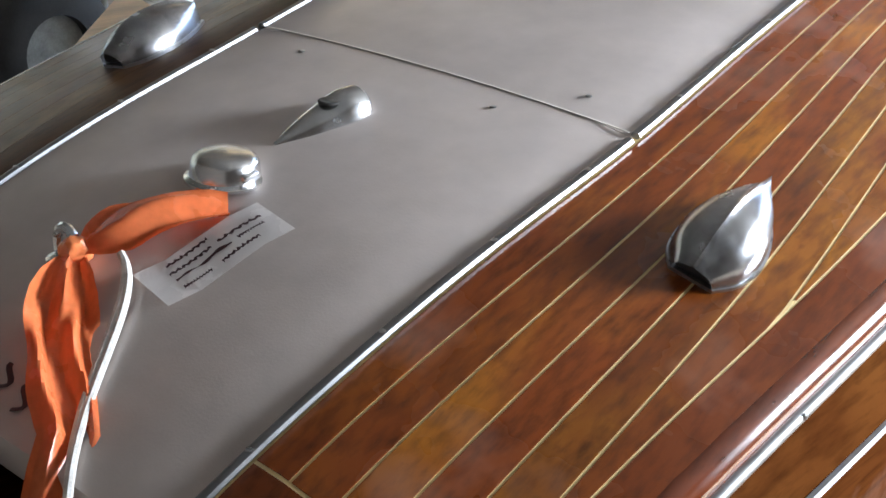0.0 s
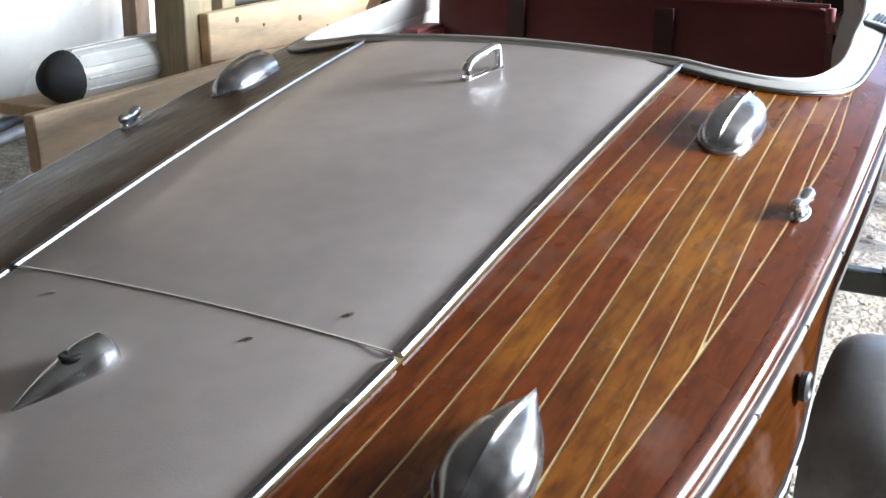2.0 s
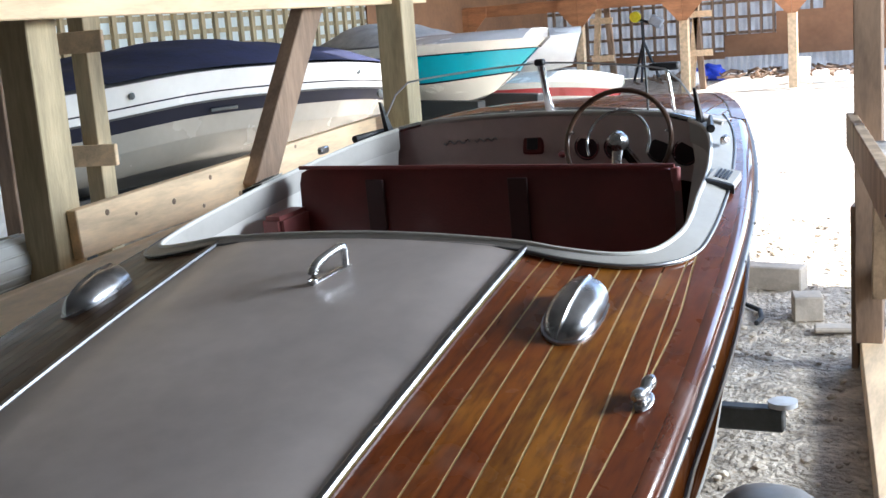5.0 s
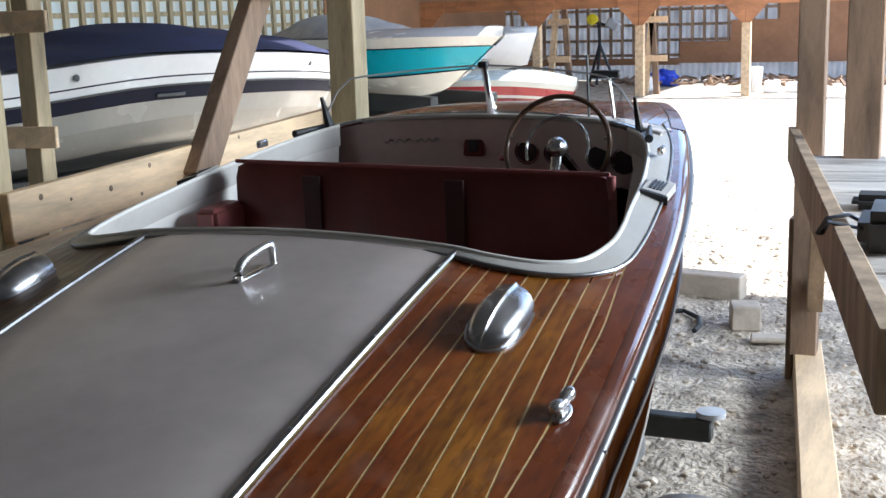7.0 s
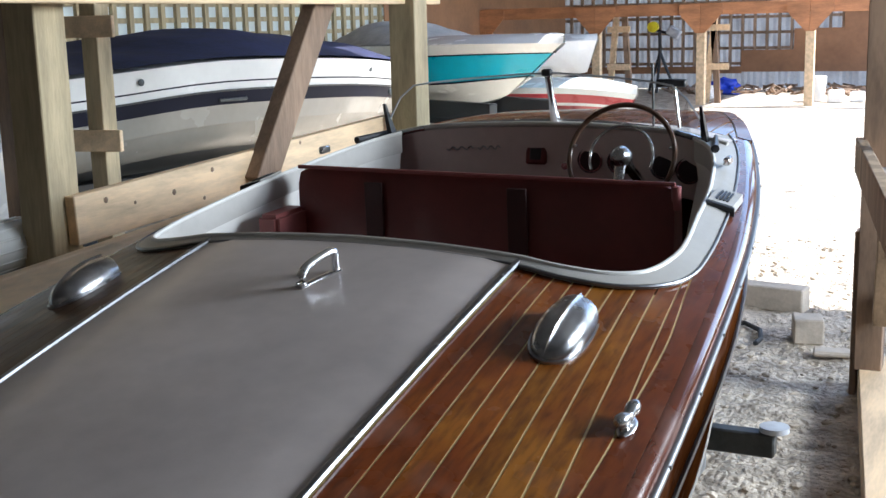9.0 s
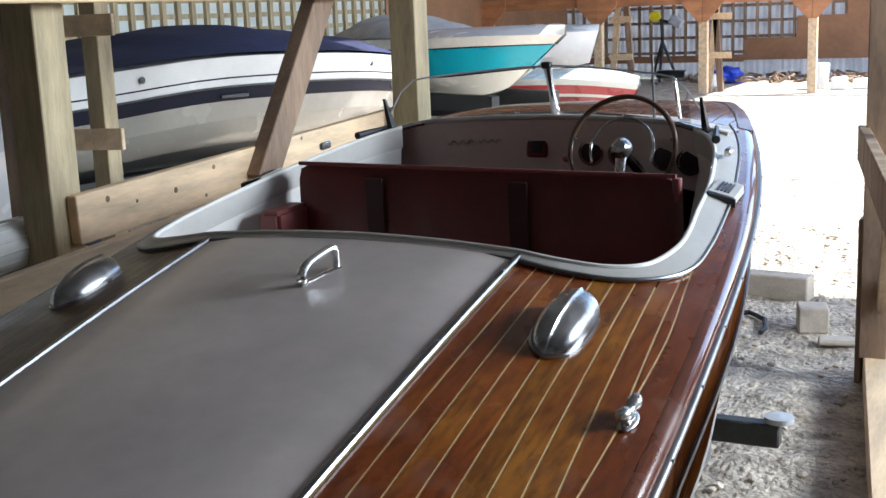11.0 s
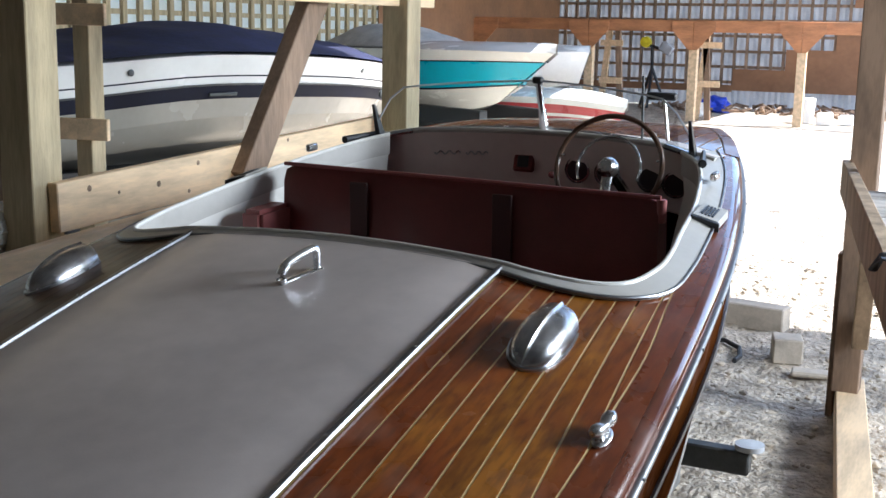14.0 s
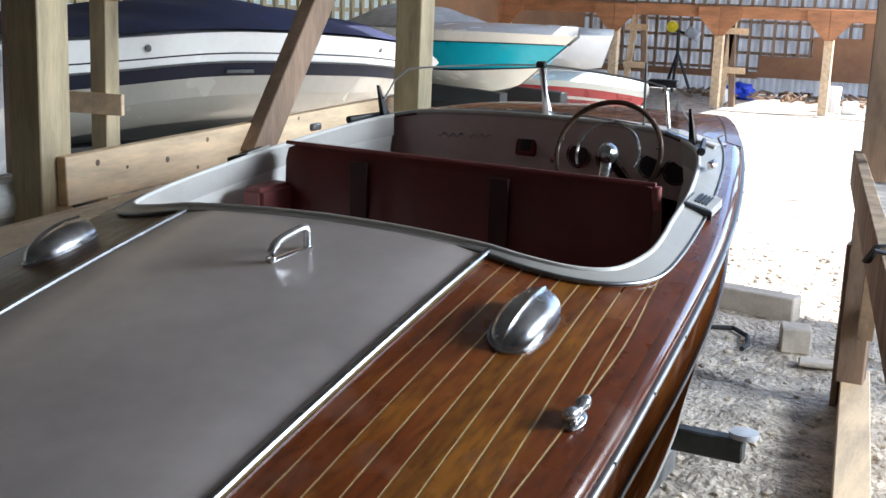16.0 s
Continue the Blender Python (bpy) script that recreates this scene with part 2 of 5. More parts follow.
# ---- geometry helpers ----
def mesh_ob(name, bm, material, parent=None, label="", smooth=True):
    me = bpy.data.meshes.new(name)
    bmesh.ops.recalc_face_normals(bm, faces=bm.faces)
    bm.to_mesh(me)
    bm.free()
    if smooth:
        for p in me.polygons:
            p.use_smooth = True
        me.set_sharp_from_angle(angle=radians(38))
    for mm in material if isinstance(material, (list, tuple)) else (material,):
        me.materials.append(mm)
    ob = new(name, me)
    if parent:
        ob.parent = parent
    if label:
        ob["label"] = label
    return ob


part = mesh_ob


def empty(name, m=Matrix(), **tags):
    ob = new(name)
    ob.matrix_world = m
    return tagged(ob, **tags)


def box_bm(cx, cy, cz, sx, sy, sz, bevel=0.0, bm=None, rot=None, seg=1):
    b2 = bmesh.new()
    bmesh.ops.create_cube(b2, size=1)
    bmesh.ops.scale(b2, vec=(sx, sy, sz), verts=b2.verts)
    if bevel:
        bmesh.ops.bevel(b2, geom=list(b2.edges), offset=bevel, segments=seg, affect="EDGES")
    m = Matrix.Translation((cx, cy, cz))
    if rot:
        m = m @ Euler([radians(a) for a in rot]).to_matrix().to_4x4()
    bmesh.ops.transform(b2, matrix=m, verts=b2.verts)
    return join(bm, b2)


def join(bm, b2):
    if bm is None:
        return b2
    me = bpy.data.meshes.new("tmp")
    b2.to_mesh(me)
    b2.free()
    bm.from_mesh(me)
    bpy.data.meshes.remove(me)
    return bm


def loft(rings, closed_ring=True, cap=True, bm=None, closed_path=False):
    """Skin a list of rings of equal count."""
    bm = bm or bmesh.new()
    vs = [[bm.verts.new(p) for p in r] for r in rings]
    n = len(vs[0])
    pairs = list(zip(vs, vs[1:])) + ([(vs[-1], vs[0])] if closed_path else [])
    for a, b in pairs:
        for i in range(n if closed_ring else n - 1):
            j = (i + 1) % n
            bm.faces.new((a[i], a[j], b[j], b[i]))
    if cap and closed_ring and not closed_path:
        bm.faces.new(vs[0])
        bm.faces.new(vs[-1])
    return bm


def tube(pts, r, n=8, bm=None, cap=True, closed=False, flat=1.0):
    """A pipe along points; r a number or one per point; flat squeezes it upwards."""
    pts = [Vector(p) for p in pts]
    rings = []
    for i, p in enumerate(pts):
        a = pts[i - 1] if (i or closed) else p
        b = pts[(i + 1) % len(pts)] if (i + 1 < len(pts) or closed) else p
        d = (b - a).normalized()
        up = Vector((0, 0, 1)) if abs(d.z) < 0.95 else Vector((0, 1, 0))
        s = d.cross(up).normalized()
        u = s.cross(d)
        rr = r[i] if isinstance(r, (list, tuple)) else r
        rings.append([p + s * (rr * math.cos(k * 2 * math.pi / n)) + u * (rr * flat * math.sin(k * 2 * math.pi / n)) for k in range(n)])
    return loft(rings, True, cap, bm, closed)


def lathe(profile, n=20, centre=(0, 0, 0), axis="Z", bm=None):
    """Profile of (radius, height) turned round an axis."""
    c = Vector(centre)
    rings = []
    for r, h in profile:
        ring = []
        for k in range(n):
            a = 2 * math.pi * k / n
            x, y = max(r, 1e-4) * math.cos(a), max(r, 1e-4) * math.sin(a)
            ring.append(c + Vector({"Z": (x, y, h), "Y": (x, h, y), "X": (h, x, y)}[axis]))
        rings.append(ring)
    return loft(rings, True, True, bm)


def interp(x, xs, ys):
    return float(np.interp(x, xs, ys))


def smooth_interp(xs, ys):
    """A soft curve through the stations."""
    xs, ys = np.array(xs, float), np.array(ys, float)
    m = np.gradient(ys, xs)

    def f(x):
        x = min(max(x, xs[0]), xs[-1])
        i = min(int(np.searchsorted(xs, x, side="right")) - 1, len(xs) - 2)
        h = xs[i + 1] - xs[i]
        t = (x - xs[i]) / h
        return float((2 * t**3 - 3 * t**2 + 1) * ys[i] + (t**3 - 2 * t**2 + t) * h * m[i] + (-2 * t**3 + 3 * t**2) * ys[i + 1] + (t**3 - t**2) * h * m[i + 1])

    return f


def frange(a, b, n):
    return [a + (b - a) * i / (n - 1) for i in range(n)]

# ---- the mahogany runabout (built in its own frame, x to starboard, y to the bow) ----
crest = smooth_interp([-0.95, -0.82, -0.7, -0.47, 0, 0.55, 1.11, 1.7, 2.3, 2.65, 3.0, 3.5, 4.1], [0.72, 0.79, 0.845, 0.93, 1.05, 1.165, 1.261, 1.33, 1.37, 1.375, 1.35, 1.29, 1.21])
half = smooth_interp([-0.95, -0.8, -0.43, -0.18, 0.07, 0.35, 0.67, 1.05, 1.29, 1.61, 1.95, 2.24, 2.6, 3.0, 3.4, 3.8, 4.0, 4.1], [0.66, 0.69, 0.74, 0.772, 0.80, 0.815, 0.815, 0.80, 0.785, 0.755, 0.705, 0.645, 0.555, 0.43, 0.29, 0.14, 0.06, 0.012])
cover_in = smooth_interp([-0.95, -0.5, -0.2, 0.3, 0.77, 1.0, 1.2, 1.4, 1.7, 2.1, 2.45], [0.60, 0.659, 0.694, 0.73, 0.739, 0.735, 0.715, 0.695, 0.668, 0.605, 0.505])


def dz(x, y):
    a = abs(x)
    return crest(y) - (0.2 * a * a if a > 0.39 else 0.018 + 0.0124 * (a / 0.39) ** 2)


trim_s = smooth_interp([-0.95, -0.68, -0.33, 0, 0.35, 1.15], [0.325, 0.347, 0.376, 0.396, 0.396, 0.392])
trim_p = smooth_interp([-0.95, -0.53, 0, 0.5, 1.15], [0.325, 0.332, 0.338, 0.361, 0.38])


def trim_x(side, y):
    return trim_s(y) if side > 0 else trim_p(y)


def dp(x, y, off=0.0):
    return Vector((x, y, dz(x, y) + off))


boat = empty("runabout", TRIM, label="varnished mahogany runabout with cream deck seams on a trailer", category="boat")
BOW, STERN = 4.1, -0.84


def slab(y0, y1, xa, xb, off, thick, ny=14, nx=3, bm=None, ends=None):
    """A board lying on the deck's curve between the lines xa(y) and xb(y); ends gives y limits as functions of x."""
    rings = []
    for i in range(ny):
        f = i / (ny - 1)
        top = []
        for j in range(nx):
            g = j / (nx - 1)
            y = y0 + (y1 - y0) * f
            x = xa(y) + (xb(y) - xa(y)) * g
            if ends:
                lo, hi = ends
                ya, yb = (lo(x) if lo else y0), (hi(x) if hi else y1)
                y = ya + (yb - ya) * f
                x = xa(y) + (xb(y) - xa(y)) * g
            top.append((x, y))
        ring = [dp(x, y, off) for x, y in top] + [dp(x, y, off - thick) for x, y in reversed(top)]
        rings.append(ring)
    return loft(rings, True, True, bm)


def const(v):
    return lambda y: v


# caulk bed under the planks
bed = slab(-0.8, 1.16, lambda y: -(half(y) - 0.012), lambda y: half(y) - 0.012, -0.0010, 0.02, 90, 121)
part("deck_bed", bed, SEAM, boat, "cream caulking between the planks")
bed2 = slab(2.44, 4.06, lambda y: -(half(y) - 0.006), lambda y: half(y) - 0.006, -0.0016, 0.02, 40, 31)
part("foredeck_bed", bed2, SEAM, boat, "cream caulking between the planks")

for side in (1, -1):
    part("corner_bed", slab(1.12, 1.36, const(side * 0.668), lambda y: side * (half(y) - 0.012), -0.0016, 0.02, 12, 9), SEAM, boat)
coam_out = smooth_interp([0.0, 0.40, 0.50, 0.596, 0.66], [1.115, 1.10, 1.10, 1.135, 1.19])


seam_a = smooth_interp([-0.95, -0.67, -0.3, 0.25, 0.45, 1.1, 1.3], [0.385, 0.402, 0.434, 0.447, 0.444, 0.437, 0.434])
seam_s = smooth_interp([-0.95, -0.67, -0.3, 0.25, 0.45, 1.1, 1.3], [0.0575, 0.056, 0.0527, 0.0465, 0.0445, 0.0385, 0.037])


def seam_x(i, y):
    return seam_a(y) + seam_s(y) * i


def plank_end(x):
    return interp(abs(x), [0.3, 0.40, 0.50, 0.596, 0.67, 0.708, 0.73], [1.130, 1.122, 1.122, 1.155, 1.225, 1.315, 1.325])


for side in (1, -1):
    wood = MAHOGANY if side > 0 else PORT_WOOD
    GAP = 0.0020 if side > 0 else 0.0005   # the narrower port seams hardly show
    for i in range(9):
        def xa(y, i=i):
            v = (seam_x(i - 1, y) if i else trim_x(side, y) + 0.004) + GAP
            return side * min(v, cover_in(y) - GAP)

        def xb(y, i=i):
            return side * max(min(seam_x(i, y), cover_in(y)) - GAP, abs(xa(y)) + 0.0003)

        # a plank starts where the covering board lets it
        y0 = -0.685
        while abs(xb(y0)) - abs(xa(y0)) < 0.0012 and y0 < 1.0:
            y0 += 0.01
        part("plank", slab(y0, 1.13, xa, xb, 0.0, 0.012, 48, 3, ends=(None, plank_end)), (GOLDEN if i in (2, 4, 5, 6, 7) else wood) if side > 0 else wood, boat)
    part("covering_board", slab(-0.685, 2.45, lambda y: side * (cover_in(y) + GAP), lambda y: side * (half(y) - 0.027), 0.0, 0.014, 80, 5), MAHOGANY_DARK if side > 0 else PORT_WOOD, boat)
    part("stern_board", slab(-0.84, -0.69, lambda y: side * (trim_x(side, y) + 0.006), lambda y: side * (half(y) - 0.004), 0.0, 0.014, 8, 9), MAHOGANY_DARK, boat)
    # foredeck planks
    for i in range(13):
        xl, xr = 0.002 + 0.047 * i, 0.047 * (i + 1) - 0.002
        ye = 2.45
        while half(ye) - 0.049 > xl + 0.001 and ye < 4.05:
            ye += 0.02
        if ye > 2.5:
            part("foredeck_plank", slab(2.45, ye, const(side * xl), lambda y: side * max(min(xr, half(y) - 0.049), xl + 0.0003), 0.0, 0.012, 30, 3), MAHOGANY, boat)
    part("bow_covering_board", slab(2.45, 4.09, lambda y: side * max(0.004, half(y) - 0.045), lambda y: side * (half(y) - 0.002), 0.002, 0.014, 24, 2), MAHOGANY_DARK, boat)

# engine hatch: two vinyl panels with rounded edges
def panel(y0, y1, front=None):
    nx, ny = 13, 16
    rings = []
    for i in range(ny):
        f = i / (ny - 1)
        top, bot = [], []
        for j in range(nx):
            g = j / (nx - 1)
            yb = y1 + (front(0.77 * g - 0.385) if front else 0)
            y = y0 + (yb - y0) * f
            x = -(trim_x(-1, y) - 0.007) * (1 - g) + (trim_x(1, y) - 0.007) * g
            e = 0.006 if j in (0, nx - 1) else 0.001 if i in (0, ny - 1) else 0.0
            top.append(dp(x, y, 0.012 - e))
            bot.append(dp(x, y, -0.03))
        rings.append(top + bot[::-1])
    return loft(rings)


part("aft_hatch", panel(-0.81, -0.0008), VINYL, boat, "taupe vinyl fixed aft panel")
part("engine_hatch", panel(0.0008, 1.105, lambda x: 0.013), VINYL, boat, "taupe vinyl engine hatch with a pale hinge seam")
part("hinge_seam", tube([dp(x, 0.0, 0.0118) for x in frange(-0.332, 0.388, 31)], 0.0019, 8, flat=0.5), WELT, boat)
for side in (1, -1):
    for a, b in ((-0.81, -0.012), (0.004, 1.13)):
        tr = part("hatch_trim", tube([dp(side * trim_x(side, y), y, 0.008) for y in frange(a, b, 18)], 0.0075, 8, flat=0.8), ALU, boat, "half-round aluminium trim")
        for y in frange(a + 0.12, b - 0.1, 4):
            part("screw", lathe([(0.0045, 0), (0.0045, 0.0015), (0.001, 0.0025)], 8, dp(side * trim_x(side, y), y, 0.0135)), WORN_CHROME, tr)
# small screws in the hatch
for x, y in ((0.19, -0.05), (0.29, 0.05), (-0.19, -0.05)):
    part("hatch_screw", lathe([(0.005, 0), (0.005, 0.002), (0.001, 0.003)], 8, dp(x, y, 0.012)), WORN_CHROME, boat)

# hull: sides with a little tumblehome, chine and keel


def swell(y):
    q = min(1.0, max(0.0, (y - 0.15) / 0.75))
    return q * q * (3 - 2 * q)


for side in (1, -1):
    rings = []
    for y in frange(STERN, 4.1, 40):
        h, z = half(y), dz(half(y), y)
        f = max(0.0, (y - 1.8) / 2.3)
        q = min(1.0, max(0.0, (y - 0.15) / 0.75))
        q = q * q * (3 - 2 * q)
        ch = h * (1.0 - 0.12 * f) + (0.05 - 0.165 * q) * (1 - f)
        cz = 0.60 + 0.36 * f * f
        kz = 0.42 + 0.42 * f ** 2.2
        rings.append([Vector((side * (h - 0.003), y, z - 0.026)), Vector((side * (h + (0.02 - 0.026 * q) * (1 - f)), y, z - 0.07)), Vector((side * (h + (0.045 - 0.075 * q) * (1 - f)), y, z * 0.6 + cz * 0.4)), Vector((side * ch, y, cz)), Vector((side * ch * 0.5, y, cz * 0.42 + kz * 0.58)), Vector((side * 0.004, y, kz)), Vector((side * 0.004, y, kz + 0.03)), Vector((side * (ch - 0.03), y, cz + 0.03)), Vector((side * max(0.003, h - 0.03), y, z - 0.04))])
    part("hull_side", loft(rings, True, True), HULLWOOD, boat, "varnished mahogany hull planking")
tb = bmesh.new()
tv = []
for x in frange(-0.655, 0.655, 13):
    tv.append((tb.verts.new(dp(x, STERN - 0.01, -0.004)), tb.verts.new((x * 0.98, STERN - 0.05, 0.5 + 0.1 * abs(x)))))
for a, b in zip(tv, tv[1:]):
    tb.faces.new((a[0], b[0], b[1], a[1]))
bmesh.ops.solidify(tb, geom=tb.faces[:], thickness=0.03)
part("transom", tb, MAHOGANY_DARK, boat, "dark mahogany transom")
for side in (1, -1):
    rail = part("rub_rail", tube([Vector((side * (half(y) + 0.003), y, dz(half(y), y) - 0.030)) for y in frange(STERN, 4.08, 44)], 0.0085, 10), RAIL, boat, "bright metal rub rail")
    part("deck_edge_roll", tube([Vector((side * (half(y) - 0.026), y, dz(half(y) - 0.026, y) - 0.0272)) for y in frange(STERN, 4.0, 60)], 0.027, 24), EDGEWOOD, boat, "rounded varnished deck edge")
    for y in frange(-0.7, 2.3, 14):
        part("screw", lathe([(0.005, 0), (0.003, 0.003)], 8, (side * (half(y) + 0.010), y, dz(half(y), y) - 0.027), "X"), WORN_CHROME, rail)
    part("spray_rail", tube([Vector((side * (half(y) + (0.046 - 0.072 * swell(y)) * (1 - max(0, y - 1.8) / 2.3)), y, dz(half(y), y) * 0.6 + 0.24)) for y in frange(STERN, 3.9, 40)], 0.006, 6), ALU, boat, "thin bright hull moulding")
    part("chine_rail", tube([Vector((side * (half(y) * (1 - 0.12 * max(0, y - 1.8) / 2.3) + (0.052 - 0.165 * swell(y)) * (1 - max(0, y - 1.8) / 2.3)), y, 0.61 + 0.36 * (max(0, y - 1.8) / 2.3) ** 2)) for y in frange(STERN, 3.8, 36)], 0.007, 6), ALU, boat, "bright chine moulding")
# exhaust and bilge outlets in the hull side
for y, z in ((0.40, 0.915), (0.31, 0.79)):
    o = part("hull_outlet", lathe([(0.0, -0.006), (0.022, -0.006), (0.023, 0.004), (0.017, 0.008), (0.012, 0.003), (0.0, 0.003)], 16, (half(y) + 0.026, y, z), "X"), DARKSTEEL, boat, "oval dull metal outlet fitting")
    part("hole", lathe([(0.0, 0), (0.0115, 0.0), (0.0, 0.001)], 12, (half(y) + 0.0305, y, z), "X"), HOLE_SHADE, o)


def clamshell(cx, cy, yaw=0.0, blunt=False):
    """A clamshell vent: an egg-shaped hood with a sharp crest, a low mouth at one end and a pointed tail at the other."""
    n, m_ = 45, 30
    wp = smooth_interp([0, 0.12, 0.3, 0.5, 0.7, 0.88, 1.0], [0.029, 0.046, 0.055, 0.053, 0.040, 0.021, 0.004])
    hp_ = smooth_interp([0, 0.1, 0.28, 0.5, 0.75, 0.92, 1.0], [0.026, 0.043, 0.058, 0.061, 0.054, 0.044, 0.039])
    if blunt:
        wp = smooth_interp([0, 0.2, 0.45, 0.65, 0.82, 0.93, 0.98, 1.0], [0.050, 0.055, 0.056, 0.052, 0.042, 0.028, 0.014, 0.004])
        hp_ = smooth_interp([0, 0.2, 0.45, 0.65, 0.82, 0.93, 0.98, 1.0], [0.050, 0.056, 0.055, 0.049, 0.037, 0.023, 0.012, 0.004])
    rings = []
    for i in range(m_):
        f = i / (m_ - 1)
        y = -0.1 + 0.2 * f
        w, h = wp(f), hp_(f)
        ring = []
        for k in range(n):
            a = math.pi * k / (n - 1)
            sharp = 0.006 * math.exp(-((a - math.pi / 2) / 0.075) ** 2) * min(1.0, h / 0.03) * (1.0 if blunt else 0.5 + 0.7 * f)
            lift = 0.016 * max(0.0, 1 - f / 0.1) * math.sin(a)
            ring.append(Vector((w * math.cos(a), y + lift * -0.6, (h * math.sin(a) ** 0.85 + sharp) if 0 < k < n - 1 else 0)))
        rings.append(ring)
    bm = loft(rings, False, False)
    bmesh.ops.solidify(bm, geom=bm.faces[:], thickness=0.003)
    tilt = math.atan((crest(cy + 0.1) - crest(cy - 0.1)) / 0.2)
    m = Matrix.Translation((cx, cy, dz(cx, cy) + 0.003)) @ Matrix.Rotation(tilt, 4, "X") @ Matrix.Rotation(math.atan(0.4 * cx), 4, "Y") @ Matrix.Rotation(radians(yaw), 4, "Z") @ Matrix.Scale(0.88 if blunt else 1.0, 4)
    bmesh.ops.transform(bm, matrix=m, verts=bm.verts)
    v = part("clamshell_vent", bm, CHROME, boat, "chrome clamshell vent with a sharp crest")
    base = [Vector((1.05 * wp(0.5 - 0.5 * math.cos(a)) * (1 if a < math.pi else -1), -0.102 + 0.209 * (0.5 - 0.5 * math.cos(a)), 0)) for a in frange(0, 2 * math.pi, 37)[:-1]]
    b2 = loft([[p + Vector((0, 0, -0.006)) for p in base], [p + Vector((0, 0, 0.002)) for p in base]])
    bmesh.ops.transform(b2, matrix=m, verts=b2.verts)
    part("vent_base", b2, WORN_CHROME, v)
    arc = frange(0, math.pi, 11)
    mw, mh = (0.044, 0.044) if blunt else (0.027, 0.023)
    b3 = loft([[Vector((mw * math.cos(a), -0.094 - 0.008 * math.sin(a), 0.003 + mh * math.sin(a))) for a in arc], [Vector((mw * math.cos(a), -0.085, 0.003 + mh * math.sin(a))) for a in arc]])
    bmesh.ops.transform(b3, matrix=m, verts=b3.verts)
    part("vent_mouth", b3, HOLE_SHADE, v)
    return v


for side in (1, -1):
    clamshell(0.590 if side > 0 else -0.500, -0.088)
    clamshell(side * 0.568, 0.880, 180, True)

# lifting handle on the hatch
ha, hb_end = Vector((0.022, 0.872)), Vector((0.053, 0.962))
hd_ax = hb_end - ha


def handle_pt(f, up):
    q = ha + hd_ax * f
    return dp(q.x, q.y, up)


hp = [handle_pt(f, u) for f, u in ((0.06, 0.010), (0.02, 0.022), (0.03, 0.032), (0.09, 0.041), (0.17, 0.047), (0.27, 0.051), (0.5, 0.055), (0.75, 0.058), (0.88, 0.058), (0.95, 0.055), (0.985, 0.048), (0.99, 0.036), (0.98, 0.010))]
hd = part("lift_handle", tube(hp, [0.010, 0.010, 0.010, 0.0098, 0.0095, 0.009, 0.009, 0.009, 0.009, 0.0088, 0.0085, 0.008, 0.0085], 14), CHROME, boat, "chrome lifting handle")
part("handle_base", tube([handle_pt(-0.04, 0.0135), handle_pt(0.5, 0.0135), handle_pt(1.05, 0.0135)], [0.012, 0.010, 0.012], 10, flat=0.25), CHROME, hd)


def cleat(side):
    """A deck cleat: foot, two stems and a waisted bar with rounded ends."""
    cx, cy = side * 0.749, 0.70
    ax = [Vector((side * (-0.006 + 0.012 * f), cy - 0.037 + 0.074 * f, 0)) for f in frange(0, 1, 11)]
    rad = [0.005, 0.010, 0.0125, 0.0125, 0.011, 0.0095, 0.010, 0.0125, 0.013, 0.011, 0.005]
    bm = tube([Vector((cx + p.x, p.y, dz(cx, p.y) + 0.020 + 0.008 * abs(i - 5) / 5)) for i, p in enumerate(ax)], rad, 10)
    c = part("cleat", bm, WORN_CHROME, boat, "small chrome deck cleat")
    part("cleat_foot", tube([dp(cx, y, 0.003) for y in frange(cy - 0.03, cy + 0.03, 7)], [0.006, 0.012, 0.015, 0.016, 0.015, 0.012, 0.006], 12, flat=0.4), WORN_CHROME, c)
    for dy in (-0.016, 0.016):
        part("stem", lathe([(0.009, 0.004), (0.006, 0.012), (0.008, 0.022)], 10, dp(cx, cy + dy)), CHROME, c)


cleat(1), cleat(-1)

# flush fittings on the centre line of the aft panel
def teardrop_socket():
    rings = []
    ws = smooth_interp([0, 0.2, 0.5, 0.8, 0.94, 1], [0.003, 0.016, 0.029, 0.034, 0.026, 0.007])
    hs = smooth_interp([0, 0.2, 0.5, 0.8, 0.94, 1], [0.003, 0.014, 0.028, 0.038, 0.030, 0.010])
    for f in frange(0, 1, 18):
        y = -0.29 + 0.15 * f
        c = -0.016 + 0.038 * f
        rings.append([dp(c + ws(f) * math.cos(a), y, 0.011 + hs(f) * math.sin(a)) for a in frange(0, math.pi, 13)])
    o = part("flagpole_socket", loft(rings, True, True), CHROME, boat, "teardrop chrome flagpole socket")
    part("socket_hole", lathe([(0.0, 0.0), (0.016, 0.0), (0.0165, 0.003), (0.014, 0.0045), (0.0, 0.002)], 18, dp(0.008, -0.203, 0.0395)), HOLE_SHADE, o)


teardrop_socket()
fc = part("filler_cap", lathe([(0.056, 0), (0.056, 0.005), (0.049, 0.009), (0.047, 0.026), (0.043, 0.034), (0.034, 0.039), (0.015, 0.041), (0.0, 0.0415)], 24, dp(-0.014, -0.385, 0.012)), CHROME, boat, "round chrome filler cap")
part("cap_lug", box_bm(0.03, -0.385, dz(0.03, -0.385) + 0.03, 0.02, 0.03, 0.012, 0.003), CHROME, fc)
st = part("stern_ring", tube([dp(-0.075 + 0.02 * math.cos(a), -0.60, 0.035 + 0.026 * math.sin(a)) for a in frange(0, 2 * math.pi, 17)[:-1]], 0.007, 8, closed=True), CHROME, boat, "chrome lifting ring")
part("ring_base", lathe([(0.028, 0), (0.028, 0.006), (0.012, 0.014)], 16, dp(-0.075, -0.60, 0.012)), CHROME, st)

